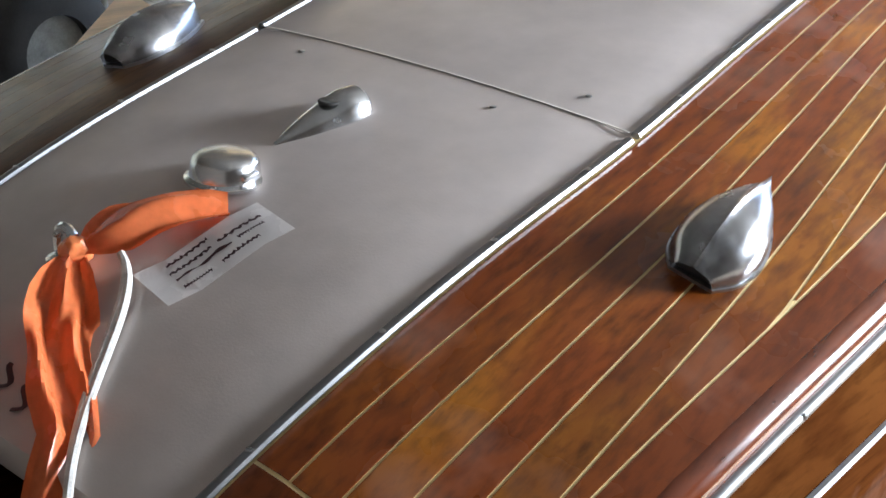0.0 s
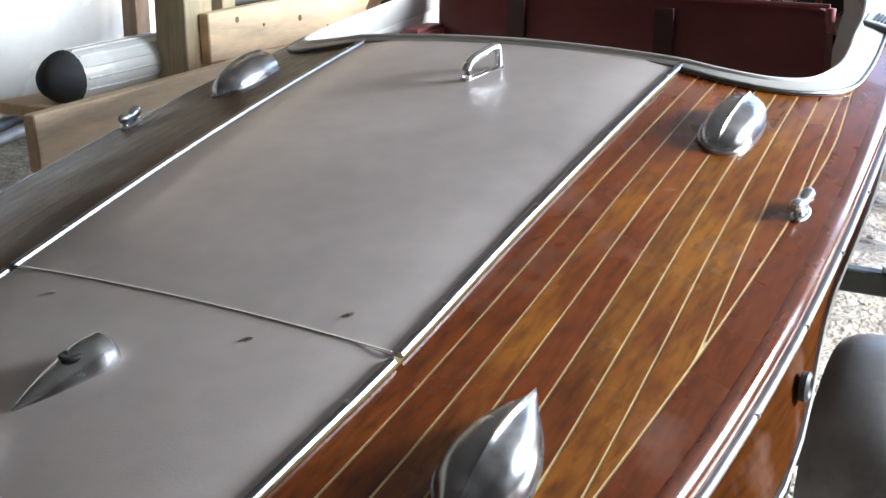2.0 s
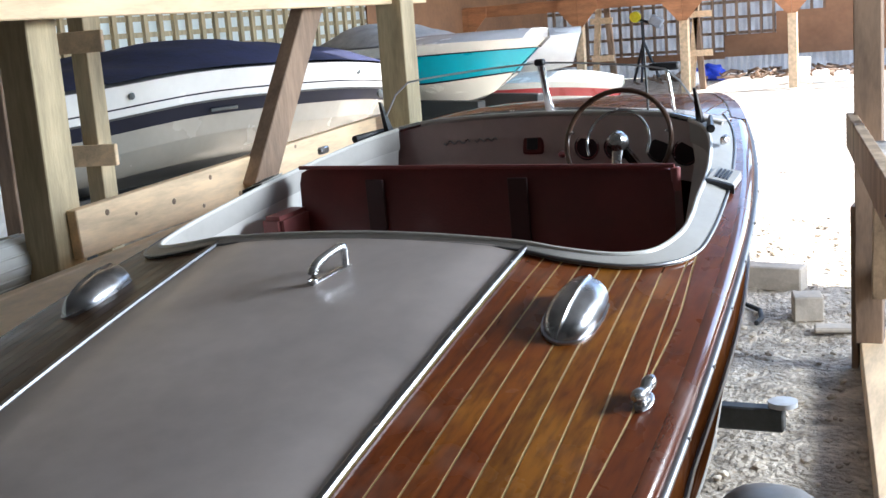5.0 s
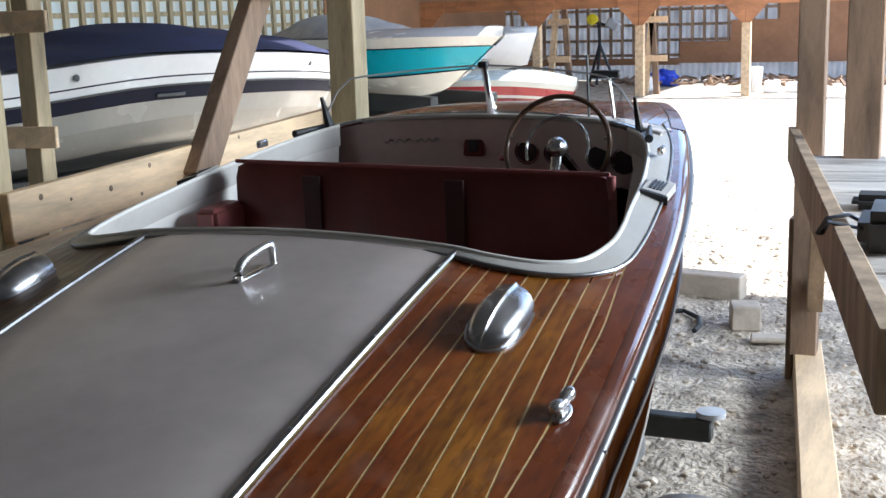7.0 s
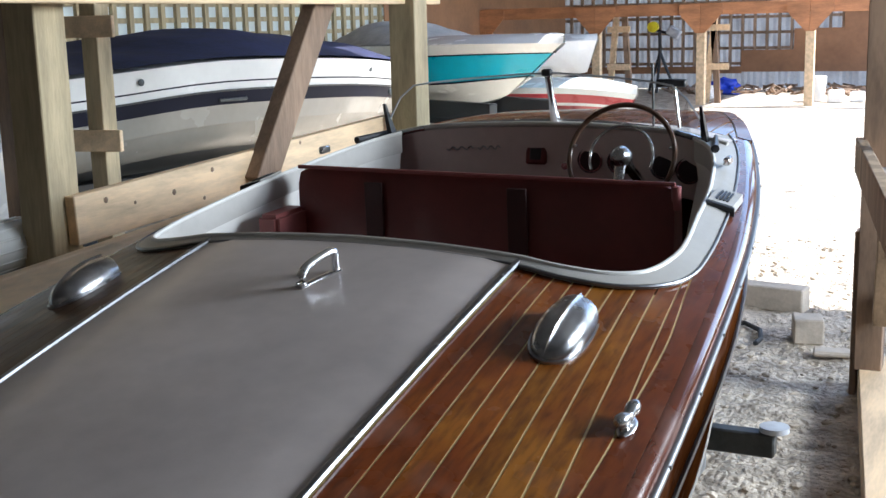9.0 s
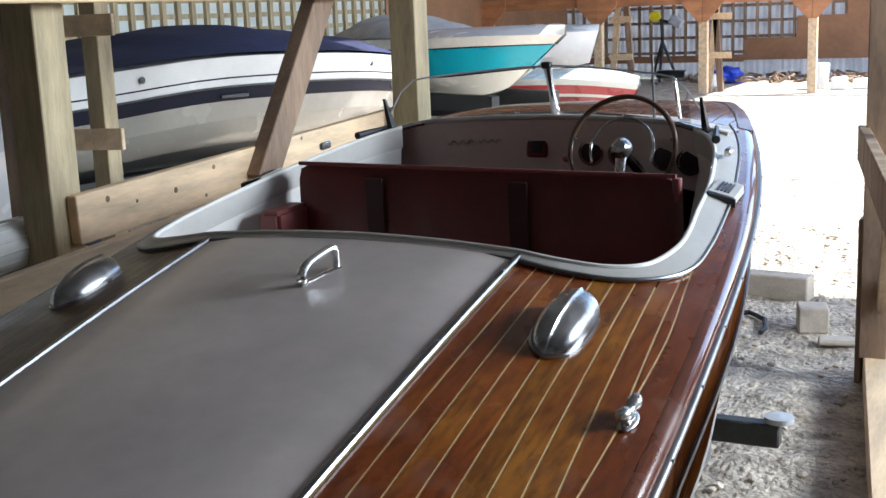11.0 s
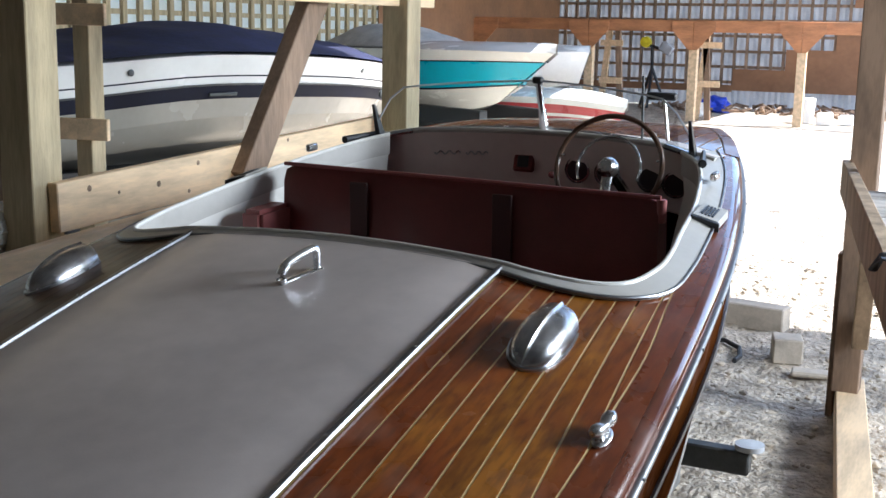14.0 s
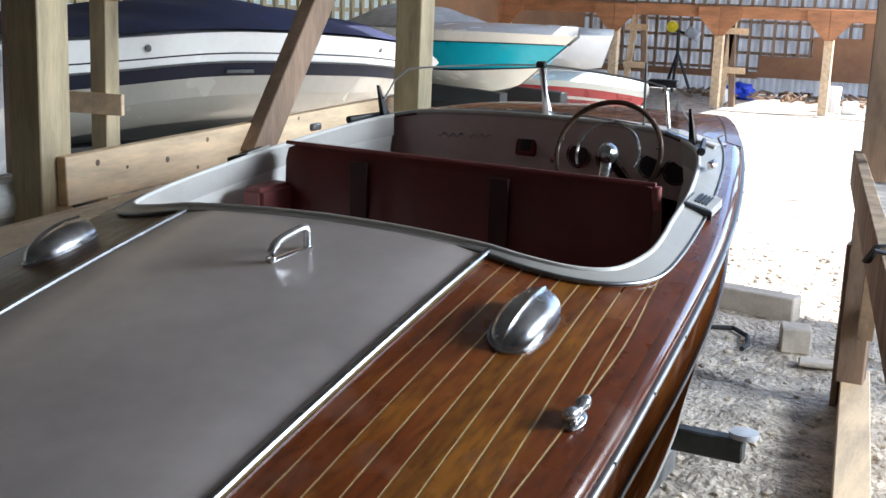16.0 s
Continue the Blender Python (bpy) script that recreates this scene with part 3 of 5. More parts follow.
# cockpit coaming: half outlines, starboard, from the hatch to the dash
OUT = [(0.0, 1.118), (0.2, 1.113), (0.40, 1.100), (0.50, 1.100), (0.596, 1.130), (0.67, 1.196), (0.708, 1.285), (0.712, 1.42), (0.702, 1.58), (0.684, 1.755), (0.655, 1.95), (0.618, 2.145), (0.575, 2.31), (0.53, 2.43)]
INN = [(0.0, 1.140), (0.2, 1.135), (0.40, 1.125), (0.49, 1.130), (0.574, 1.158), (0.634, 1.222), (0.660, 1.34), (0.658, 1.45), (0.645, 1.57), (0.628, 1.75), (0.60, 1.92), (0.568, 2.07), (0.525, 2.19), (0.47, 2.25)]
_t = list(range(len(OUT)))
_ox, _oy, _ix, _iy = (smooth_interp(_t, [p[k] for p in q]) for q in (OUT, INN) for k in (0, 1))
OUT = [(_ox(t), _oy(t)) for t in frange(0, len(_t) - 1, 66)]
INN = [(_ix(t), _iy(t)) for t in frange(0, len(_t) - 1, 66)]
for side in (1, -1):
    rings = []
    for (xo, yo), (xi, yi) in zip(OUT, INN):
        rings.append([dp(side * xo, yo, 0.001), dp(side * xo, yo, 0.008), dp(side * (xo + xi) / 2, (yo + yi) / 2, 0.013), dp(side * xi, yi, 0.015), dp(side * xi, yi, -0.05)])
    part("coaming", loft(rings, False, False), COAMING, boat, "grey vinyl cockpit coaming")
    part("coaming_edge", tube([dp(side * x, y, 0.007) for x, y in OUT], 0.0045, 8), ALU, boat, "bright metal edging")
    part("coaming_lip", tube([dp(side * x, y, 0.014) for x, y in INN], 0.006, 8), WHITE_PANEL, boat, "rolled white lip")
    # cockpit liner
    rings = []
    for (xi, yi) in INN[10:]:
        rings.append([dp(side * xi, yi, 0.01), dp(side * (xi + 0.012), yi, -0.10), Vector((side * (xi - 0.09), yi, 0.70))])
    part("cockpit_liner", loft(rings, False, False), WHITE_PANEL, boat, "white painted cockpit side panel")
    # step pad beside the cockpit
    pp = part("step_pad", slab(1.70, 1.81, lambda y: side * 0.640, lambda y: side * 0.70, 0.024, 0.020, 4, 3), COAMING, boat, "pale grey step pad with dark ribs")
    for k in range(4):
        part("rib", slab(1.72, 1.79, const(side * (0.655 + 0.0085 * k)), const(side * (0.659 + 0.0085 * k)), 0.0265, 0.006, 2, 2), BLACK, pp)
    part("pad_edge", slab(1.690, 1.698, const(side * 0.638), const(side * 0.705), 0.023, 0.02, 2, 3), BLACK, pp)
    part("coaming_latch", box_bm(side * 0.618, 2.02, dz(0.62, 2.02) + 0.035, 0.016, 0.05, 0.022, 0.004), CHROME, boat, "chrome fairlead")

# cockpit floor, dash, seats
part("cockpit_floor", box_bm(0, 1.78, 0.65, 0.9, 1.25, 0.03), FLOORRED, boat)
part("rear_bulkhead", box_bm(0, 1.15, 0.92, 1.1, 0.02, 0.56), MAROON, boat, "dark red bulkhead behind the engine")


def dash():
    rings = []
    for x in frange(-0.56, 0.56, 25):
        y = 2.26 + 0.20 * (1 - (abs(x) / 0.56) ** 2.2) * 0.2
        zt = dz(x, 2.3) + 0.012
        rings.append([Vector((x, y + 0.16, zt - 0.005)), Vector((x, y + 0.04, zt + 0.004)), Vector((x, y + 0.01, zt - 0.004)), Vector((x, y + 0.02, zt - 0.03)), Vector((x, y + 0.07, zt - 0.20)), Vector((x, y + 0.10, zt - 0.21))])
    d = part("dashboard", loft(rings, False, False), DASHPAINT, boat, "pale painted dashboard")
    part("dash_roll", tube([Vector((x, 2.272 + 0.04 * (1 - (abs(x) / 0.56) ** 2.2), dz(x, 2.3) + 0.012)) for x in frange(-0.56, 0.56, 25)], 0.009, 8), COAMING, d, "pale edge roll")
    return d


DASH = dash()


def dash_pt(x, v, out=0.0):
    """A point on the dash face, v metres below its top."""
    y = 2.26 + 0.20 * (1 - (abs(x) / 0.56) ** 2.2) * 0.2
    f = (v - 0.03) / 0.17
    return Vector((x, y + 0.02 + 0.05 * f - out, dz(x, 2.3) + 0.012 - v))


for x in (0.13, 0.225, 0.36, 0.44):
    g = part("gauge", lathe([(0.0, -0.004), (0.036, -0.004), (0.04, -0.01), (0.04, 0.012), (0.0, 0.012)], 20, dash_pt(x, 0.11), "Y"), CHROME, DASH, "round dash gauge with a chrome bezel")
    part("dial", lathe([(0.0, -0.008), (0.033, -0.008), (0.033, -0.003), (0.0, -0.003)], 20, dash_pt(x, 0.11), "Y"), BLACK, g)
rg = part("red_gauge", box_bm(*dash_pt(-0.045, 0.095), 0.068, 0.02, 0.068, 0.006, rot=(-14, 0, 0)), MAROON, DASH, "square dark red instrument")
part("dial", box_bm(*dash_pt(-0.045, 0.095, 0.011), 0.036, 0.006, 0.036, 0.002, rot=(-14, 0, 0)), BLACK, rg)
for x, w in ((-0.30, 0.09), (-0.20, 0.075)):
    part("script_emblem", tube([dash_pt(x + w * (f - 0.5), 0.075 + 0.006 * math.sin(f * 19), 0.003) for f in frange(0, 1, 14)], 0.0025, 5), WORN_CHROME, DASH, "plain script emblem bar")
part("dash_knob", lathe([(0.012, 0), (0.012, -0.02), (0.0, -0.022)], 12, dash_pt(0.05, 0.13), "Y"), CHROME, DASH)


def steering_wheel():
    c = Vector((0.302, 2.10, 1.303))
    m = Matrix.Translation(c) @ Matrix.Rotation(radians(-24), 4, "X")
    R = 0.152
    def ring(r, rad, a0, a1, n, nm, mt, lab, closed):
        pts = [m @ Vector((r * math.cos(radians(a)), 0, r * math.sin(radians(a)))) for a in (frange(a0, a1, n + 1)[:-1] if closed else frange(a0, a1, n))]
        return part(nm, tube(pts, rad, 8, closed=closed), mt, boat if nm == "steering_wheel" else W, lab)
    W = None
    W = ring(R, 0.0075, 0, 360, 40, "steering_wheel", WHEELRIM, "brown steering wheel with chrome horn ring", True)
    ring(R * 0.60, 0.004, -20, 205, 26, "horn_ring", CHROME, "", False)
    for a, r0 in ((12, 0.90), (168, 0.90), (270, 0.1)):
        part("spoke", tube([m @ Vector((R * r0 * math.cos(radians(a)), 0, R * r0 * math.sin(radians(a)))), m @ Vector((R * math.cos(radians(a)), 0, R * math.sin(radians(a))))], [0.016, 0.013] if a == 270 else [0.006, 0.005], 10, flat=0.6), CHROME, W)
    b = lathe([(0.0, -0.03), (0.018, -0.028), (0.03, -0.012), (0.03, 0.012), (0.02, 0.02)], 16, (0, 0, 0), "Y")
    bmesh.ops.transform(b, matrix=m, verts=b.verts)
    part("hub", b, CHROME, W, "chrome wheel hub")
    part("steering_column", tube([m @ Vector((0, 0.01, 0)), m @ Vector((0, 0.22, -0.02))], 0.016, 10), CHROME, W)


steering_wheel()


def seat_back():
    rings = []
    for x in frange(-0.553, 0.543, 34):
        sec = (x + 0.553) / 1.096
        rib = 0.012 * (abs(math.sin(math.pi * 3 * sec)) ** 0.35)
        z = 1.297 - 0.012 * sec - (0.012 if x < -0.54 or x > 0.53 else 0)
        rings.append([Vector((x, 1.75 - rib, 0.72)), Vector((x, 1.752 - rib, 1.0)), Vector((x, 1.765 - rib * 0.6, z - 0.03)), Vector((x, 1.78, z)), Vector((x, 1.81, z + 0.004)), Vector((x, 1.835, z - 0.02)), Vector((x, 1.87, 0.8)), Vector((x, 1.87, 0.72))])
    s = part("seat_back", loft(rings), MAROON, boat, "maroon vinyl front seat back")
    # two dark vertical bands on the seat back
    for sec in (0.235, 0.625):
        x = -0.553 + 1.096 * sec
        part("seat_band", box_bm(x, 1.7425, 1.015, 0.055, 0.008, 0.51, 0.002), SEATBAND, s, "dark vertical band")
    part("seat_piping", tube([Vector((x, 1.772, 1.302 - 0.012 * (x + 0.553) / 1.096)) for x in frange(-0.553, 0.543, 10)], 0.006, 6), PINK_VINYL, s)
    part("seat_corner", lathe([(0.0, 0), (0.012, 0.002), (0.013, 0.06), (0.0, 0.062)], 10, (0.545, 1.775, 1.225)), PINK_VINYL, s)
    part("front_seat_cushion", box_bm(0, 2.0, 0.9, 1.0, 0.34, 0.14, 0.03, seg=2), MAROON, boat)
    part("side_cushion", box_bm(-0.565, 1.69, 1.065, 0.07, 0.16, 0.25, 0.012, seg=2), PINK_VINYL, boat, "faded red side cushion")


seat_back()

# windscreen: two raked panes, centre post, end brackets
def windscreen():
    for side in (1, -1):
        lo = [Vector((side * x, 2.40 - 0.16 * (x / 0.52) ** 1.6, dz(x, 2.38) + 0.012)) for x in frange(0.012, 0.50, 12)]
        hi = []
        for i, p in enumerate(lo):
            f = i / 11
            hgt = 0.150 * (1 - 0.10 * f) * (1 if f < 0.9 else 0.8 if f < 0.97 else 0.35)
            hi.append(p + Vector((0, -0.06 * hgt / 0.15, hgt)))
        bm = loft([[a, b] for a, b in zip(lo, hi)], False, False)
        bmesh.ops.solidify(bm, geom=bm.faces[:], thickness=0.005)
        g = part("windscreen_pane", bm, GLASS, boat, "clear raked windscreen pane")
        g.visible_shadow = False
        part("pane_edge", tube(hi, 0.003, 5), LAMPGREY, g)
        part("windscreen_channel", tube([p - Vector((0, 0, 0.003)) for p in lo], 0.009, 6), CHROME, boat, "metal channel under the windscreen")
        e = lo[-1]
        part("windscreen_bracket", loft([[e + Vector((-side * 0.006, -0.015, -0.01)), e + Vector((side * 0.012, -0.015, -0.01)), e + Vector((side * 0.012, 0.02, -0.01)), e + Vector((-side * 0.006, 0.02, -0.01))], [q + e + Vector((0, -0.05, 0.10)) for q in (Vector((-side * 0.003, -0.004, 0)), Vector((side * 0.004, -0.004, 0)), Vector((side * 0.004, 0.006, 0)), Vector((-side * 0.003, 0.006, 0)))]]), BLACK, boat, "dark windscreen end bracket")
    c = part("centre_post", tube([Vector((0, 2.39, dz(0, 2.39) + 0.005)), Vector((0, 2.36, dz(0, 2.39) + 0.08)), Vector((0, 2.33, dz(0, 2.39) + 0.165))], [0.017, 0.010, 0.013], 8), CHROME, boat, "chrome windscreen centre post")
    part("post_clamp", box_bm(0, 2.325, dz(0, 2.39) + 0.165, 0.03, 0.025, 0.02, 0.004), BLACK, c)
    w = part("wiper_motor", box_bm(0.40, 2.27, dz(0.4, 2.3) + 0.155, 0.085, 0.03, 0.022, 0.004), BLACK, boat, "small black mirror on a stalk")
    part("stalk", tube([Vector((0.42, 2.28, dz(0.42, 2.3) + 0.03)), Vector((0.405, 2.275, dz(0.4, 2.3) + 0.15))], 0.006, 6), CHROME, w)
    part("antenna", tube([Vector((0.33, 2.33, dz(0.33, 2.33))), Vector((0.325, 2.335, dz(0.33, 2.33) + 0.2))], 0.004, 6), BLACK, boat)
    for side in (1, -1):
        part("deck_fairlead", tube([dp(side * 0.56, 2.12, 0.03), dp(side * 0.52, 2.30, 0.022)], [0.012, 0.006], 8), BLACK, boat, "black tapered deck fitting")


windscreen()

# ---- the shed ----
def ground():
    bm = bmesh.new()
    xs = [-400, -60, -20] + frange(-9, -1.3, 30) + frange(-1.2, 3.2, 56) + frange(3.4, 5, 6) + [20, 60, 400]
    ys = [-400, -60, -12] + frange(-4, 1.4, 24) + frange(1.5, 7.5, 76) + frange(7.7, 12, 20) + [16, 20, 24, 30, 60, 400]
    g = []
    for y in ys:
        row = []
        for x in xs:
            near = 1.0 if -9.01 <= x <= 5.01 and -4.01 <= y <= 12.01 else 0.0
            h = near * (0.026 * noise.noise((x * 1.3, y * 1.3, 0)) + 0.030 * noise.noise((x * 4, y * 4, 3)) + 0.022 * noise.noise((x * 10, y * 10, 7)))
            row.append(bm.verts.new((x, y, h - 0.01)))
        g.append(row)
    for a, b in zip(g, g[1:]):
        for i in range(len(xs) - 1):
            bm.faces.new((a[i], a[i + 1], b[i + 1], b[i]))
    return tagged(mesh_ob("ground", bm, DIRT), "trampled pale dirt floor with clods", "ground", kind="structure")


ground()
# clods and stones scattered over the dirt
rng = random.Random(4)
cb = bmesh.new()
for _ in range(5200):
    x, y = rng.uniform(-1.2, 3.2), rng.uniform(1.0, 8.5)
    r = 0.005 + 0.024 * rng.random() ** 4
    b = bmesh.new()
    bmesh.ops.create_icosphere(b, subdivisions=1, radius=r)
    for v in b.verts:
        v.co *= 0.7 + 0.5 * rng.random()
        v.co.z *= 0.6
    bmesh.ops.translate(b, vec=(x, y, 0.0), verts=b.verts)
    cb = join(cb, b)
tagged(mesh_ob("dirt_clods", cb, CLOD, smooth=False), "loose clods and small stones on the dirt", "stones", kind="stuff")


def lumber(name, a, b, w, h, material, label, category="timber", up=(0, 0, 1), kind="", parent=None, group=""):
    """A squared timber from a to b, w wide and h deep along its up side."""
    a, b = Vector(a), Vector(b)
    d = b - a
    m = Matrix.Translation((a + b) / 2) @ d.to_track_quat("Y", "Z").to_matrix().to_4x4()
    if abs(d.normalized().z) > 0.99:
        m = Matrix.Translation((a + b) / 2) @ Matrix.Rotation(radians(90), 4, "X")
    bm = box_bm(0, 0, 0, w, d.length, h, 0.004)
    bmesh.ops.transform(bm, matrix=m, verts=bm.verts)
    ob = mesh_ob(name, bm, material, parent, smooth=False)
    if not parent:
        tagged(ob, label, category, group, kind)
    return ob


# port side rack: posts, top beam, brace, boards
lumber("post", (-1.66, 1.90, -0.02), (-1.66, 1.90, 2.3), 0.14, 0.14, TREATED, "square treated timber post beside the boat", "post")
lumber("post", (-1.42, 4.12, -0.02), (-1.42, 4.12, 2.3), 0.14, 0.14, TREATED, "square treated timber post beside the boat", "post")
lumber("top_beam", (-1.50, 1.0, 1.95), (-1.41, 4.42, 1.955), 0.045, 0.19, LUMBER, "pale plank beam across the posts", "beam")
lumber("diagonal_brace", (-1.52, 2.93, 1.12), (-1.53, 3.58, 2.0), 0.07, 0.14, OLDWOOD, "dark diagonal timber brace", "brace")
RACK = lumber("rack_board", (-1.57, 1.9, 1.135), (-1.57, 4.3, 1.24), 0.045, 0.17, LUMBER, "knotty pale board along the rack", "board")
lowb = tagged(empty("low_fence", Matrix()), "pale knotty board on a leg at the boat's side", "fence")
lumber("board", (-1.40, 0.97, 0.945), (-1.40, 3.0, 1.06), 0.045, 0.165, LUMBER, "", parent=lowb)
lumber("leg", (-1.47, 1.75, -0.02), (-1.47, 1.75, 1.0), 0.09, 0.09, TREATED, "", parent=lowb)
lumber("leg", (-1.47, 2.9, -0.02), (-1.47, 2.9, 1.0), 0.09, 0.09, TREATED, "", parent=lowb)
for z, y0 in ((1.79, 3.0), (1.24, 3.0)):
    lumber("cross_board", (-3.15, 3.27, z), (-2.62, 3.37, z), 0.03, 0.105, LUMBER, "short pale board nailed across posts", "board")
lumber("rack_post", (-2.78, 3.42, -0.02), (-2.78, 3.42, 2.3), 0.10, 0.10, TREATED, "thin timber post with boards nailed on", "post")
lumber("rack_post", (-3.25, 3.3, -0.02), (-3.25, 3.3, 2.3), 0.10, 0.10, OLDWOOD, "thin dark timber post", "post")

# boat fender lying on the rack, behind the low board
fd = empty("boat_fender", Matrix.Translation((-1.80, 1.71, 1.045)) @ Matrix.Rotation(radians(2.5), 4, "X"), label="ribbed white cylindrical boat fender with a dark end", category="fender")
part("fender_body", lathe([(0.0, -0.235), (0.082, -0.235), (0.087, -0.225), (0.089, 0.0), (0.087, 0.20), (0.080, 0.228), (0.05, 0.245), (0.0, 0.248)], 28, (0, 0, 0), "Y"), GELWHITE, fd, "white ribbed vinyl")
for k in range(14):
    a = 2 * math.pi * k / 14
    part("stave", tube([(0.087 * math.cos(a), y, 0.087 * math.sin(a)) for y in (-0.215, -0.1, 0.05, 0.19)], [0.004, 0.0055, 0.0055, 0.003], 6), GELWHITE, fd)
part("fender_cap", lathe([(0.0, -0.335), (0.025, -0.333), (0.05, -0.315), (0.074, -0.28), (0.088, -0.245), (0.090, -0.228), (0.084, -0.226)], 24, (0, 0, 0), "Y"), RUBBER, fd, "dark rounded end cap")
part("fender_eye", lathe([(0.03, 0.240), (0.022, 0.262), (0.014, 0.285), (0.0, 0.29)], 12, (0, 0, 0), "Y"), LAMPGREY, fd)
shelf = tagged(empty("plank_shelf", Matrix()), "rough plank shelf under a boat fender", "shelf")
lumber("plank", (-1.87, 1.36, 0.935), (-1.87, 2.3, 0.935), 0.3, 0.04, LUMBER, "", parent=shelf)
for yy in (1.75, 2.2):
    lumber("leg", (-1.87, yy, -0.02), (-1.87, yy, 0.905), 0.09, 0.09, TREATED, "", parent=shelf)

# low plywood table behind the port quarter, and a spare tyre under it
pt = tagged(empty("plywood_table", Matrix()), "low table of raw plywood on short legs", "table")
part("sheet", loft([[Vector((x, y, z)) for x, y in ((-1.626, 0.442), (-2.03, 1.25), (-2.14, 1.31), (-2.5, 1.43))] for z in (0.532, 0.55)]), LUMBER, pt, smooth=False)
for x, y in ((-1.80, 0.74), (-2.05, 1.15), (-2.36, 1.33)):
    lumber("leg", (x, y, -0.02), (x, y, 0.532), 0.06, 0.06, TREATED, "", parent=pt)
ty = tagged(mesh_ob("spare_tyre", lathe([(0.15, -0.08), (0.24, -0.08), (0.28, -0.05), (0.285, 0.0), (0.28, 0.05), (0.24, 0.08), (0.15, 0.08), (0.14, 0.0), (0.15, -0.08)], 26, (-2.78, 1.28, 0.28), "X"), RUBBER), "worn black tyre standing on the dirt", "tyre")
part("rim", lathe([(0.0, -0.03), (0.148, -0.04), (0.148, 0.04), (0.0, 0.03)], 20, (-2.78, 1.28, 0.28), "X"), GALV, ty)

jt = tagged(empty("tube_trailer", Matrix()), "bare galvanised tube trailer beside the low table", "trailer")
for dx in (0.0, 0.22):
    part("side_tube", tube([(-2.98 - dx, 1.72, 0.5), (-3.62 - dx * 0.6, 3.05, 0.5)], 0.032, 12), GALV, jt)
part("cross_tube", tube([(-3.0, 1.78, 0.46), (-3.22, 1.78, 0.46)], 0.025, 10), GALV, jt)
for x, y in ((-3.06, 1.9), (-3.55, 2.9), (-3.3, 1.95)):
    part("leg", tube([(x, y, -0.01), (x, y, 0.5)], 0.022, 10), GALV, jt)

# starboard frame: sill, post, diagonal, shelf rail
lumber("sill_timber", (1.10, 1.9, 0.085), (0.745, 4.65, 0.085), 0.13, 0.15, LUMBER, "pale sill timber on the dirt", "timber")
lumber("frame_post", (0.750, 4.45, 0.155), (0.750, 4.45, 2.3), 0.118, 0.12, OLDWOOD, "weathered square post on the sill timber", "post")
lumber("leaning_board", (0.665, 4.56, 0.0), (0.685, 4.545, 0.78), 0.03, 0.11, OLDWOOD, "narrow dark board leaning on a post", "board")
bench = tagged(empty("work_bench", Matrix()), "rough timber work bench with weathered boards", "bench")
lumber("side_rail", (0.668, 4.50, 1.135), (1.24, 1.0, 1.135), 0.045, 0.155, WEATHERED, "", parent=bench)
lumber("back_rail", (1.03, 4.1, 1.06), (1.55, 1.0, 1.06), 0.045, 0.10, OLDWOOD, "", parent=bench)
for k in range(12):
    y = 3.93 - 0.25 * k
    x = 0.668 + 0.572 * (4.5 - y) / 3.5
    part("bench_board", box_bm(x + 0.19, y + rng.uniform(-0.006, 0.006), 1.125, 0.31, 0.235, 0.024, 0.003, rot=(0, 0, 9 + rng.uniform(-1.2, 1.2))), GREYBOARD, bench, smooth=False)
lumber("leg", (1.40, 2.4, 0.0), (1.40, 2.4, 1.01), 0.1, 0.1, OLDWOOD, "", parent=bench)
lumber("knee_brace", (0.80, 4.36, 0.42), (0.845, 4.0, 1.07), 0.07, 0.13, WEATHERED, "", parent=bench)
lumber("leaning_post", (0.935, 4.02, 1.138), (1.065, 4.02, 2.3), 0.14, 0.14, OLDWOOD, "weathered upper post standing on the bench", "post")
lumber("header_beam", (0.55, 4.45, 2.35), (1.6, 4.45, 2.35), 0.06, 0.2, OLDWOOD, "dark header beam across two posts", "beam")
bag = tagged(mesh_ob("tool_bag", box_bm(1.19, 2.12, 1.19, 0.15, 0.26, 0.11, 0.03, seg=2), BLACK), "small black bag with a strap on the bench", "bag")
part("strap", tube([(1.125, 2.10, 1.20), (1.09, 2.07, 1.226), (1.045, 2.02, 1.224), (1.028, 1.98, 1.19), (1.045, 1.965, 1.224), (1.125, 2.02, 1.20)], 0.012, 6, flat=0.4), BLACK, bag)
tagged(mesh_ob("sanding_block", box_bm(1.12, 2.72, 1.161, 0.13, 0.13, 0.05, 0.02, seg=2), RUBBER), "dark rounded block on the bench", "block")

# wooden blocks and a hose on the ground
tagged(mesh_ob("wood_block", box_bm(0.33, 5.42, 0.06, 0.16, 0.17, 0.14, 0.008, rot=(0, 0, 14)), CONCRETE, smooth=False), "pale cut wood block on the dirt", "block")
tagged(mesh_ob("long_wood_block", box_bm(-0.08, 6.14, 0.06, 0.60, 0.15, 0.15, 0.008, rot=(0, 0, -9)), CONCRETE, smooth=False), "long pale wood block on the dirt", "block")
tagged(mesh_ob("wood_offcut", box_bm(0.5, 5.16, 0.01, 0.2, 0.11, 0.03, 0.01, rot=(0, 0, 8)), CONCRETE, smooth=False), "thin split offcut on the dirt", "wood")
tagged(mesh_ob("hose", tube([(-0.2, 5.55, 0.01), (-0.05, 5.6, 0.015), (0.06, 5.48, 0.012), (0.1, 5.3, 0.012), (0.09, 5.2, 0.01)], 0.014, 8), RUBBER), "short piece of dark hose on the dirt", "hose")

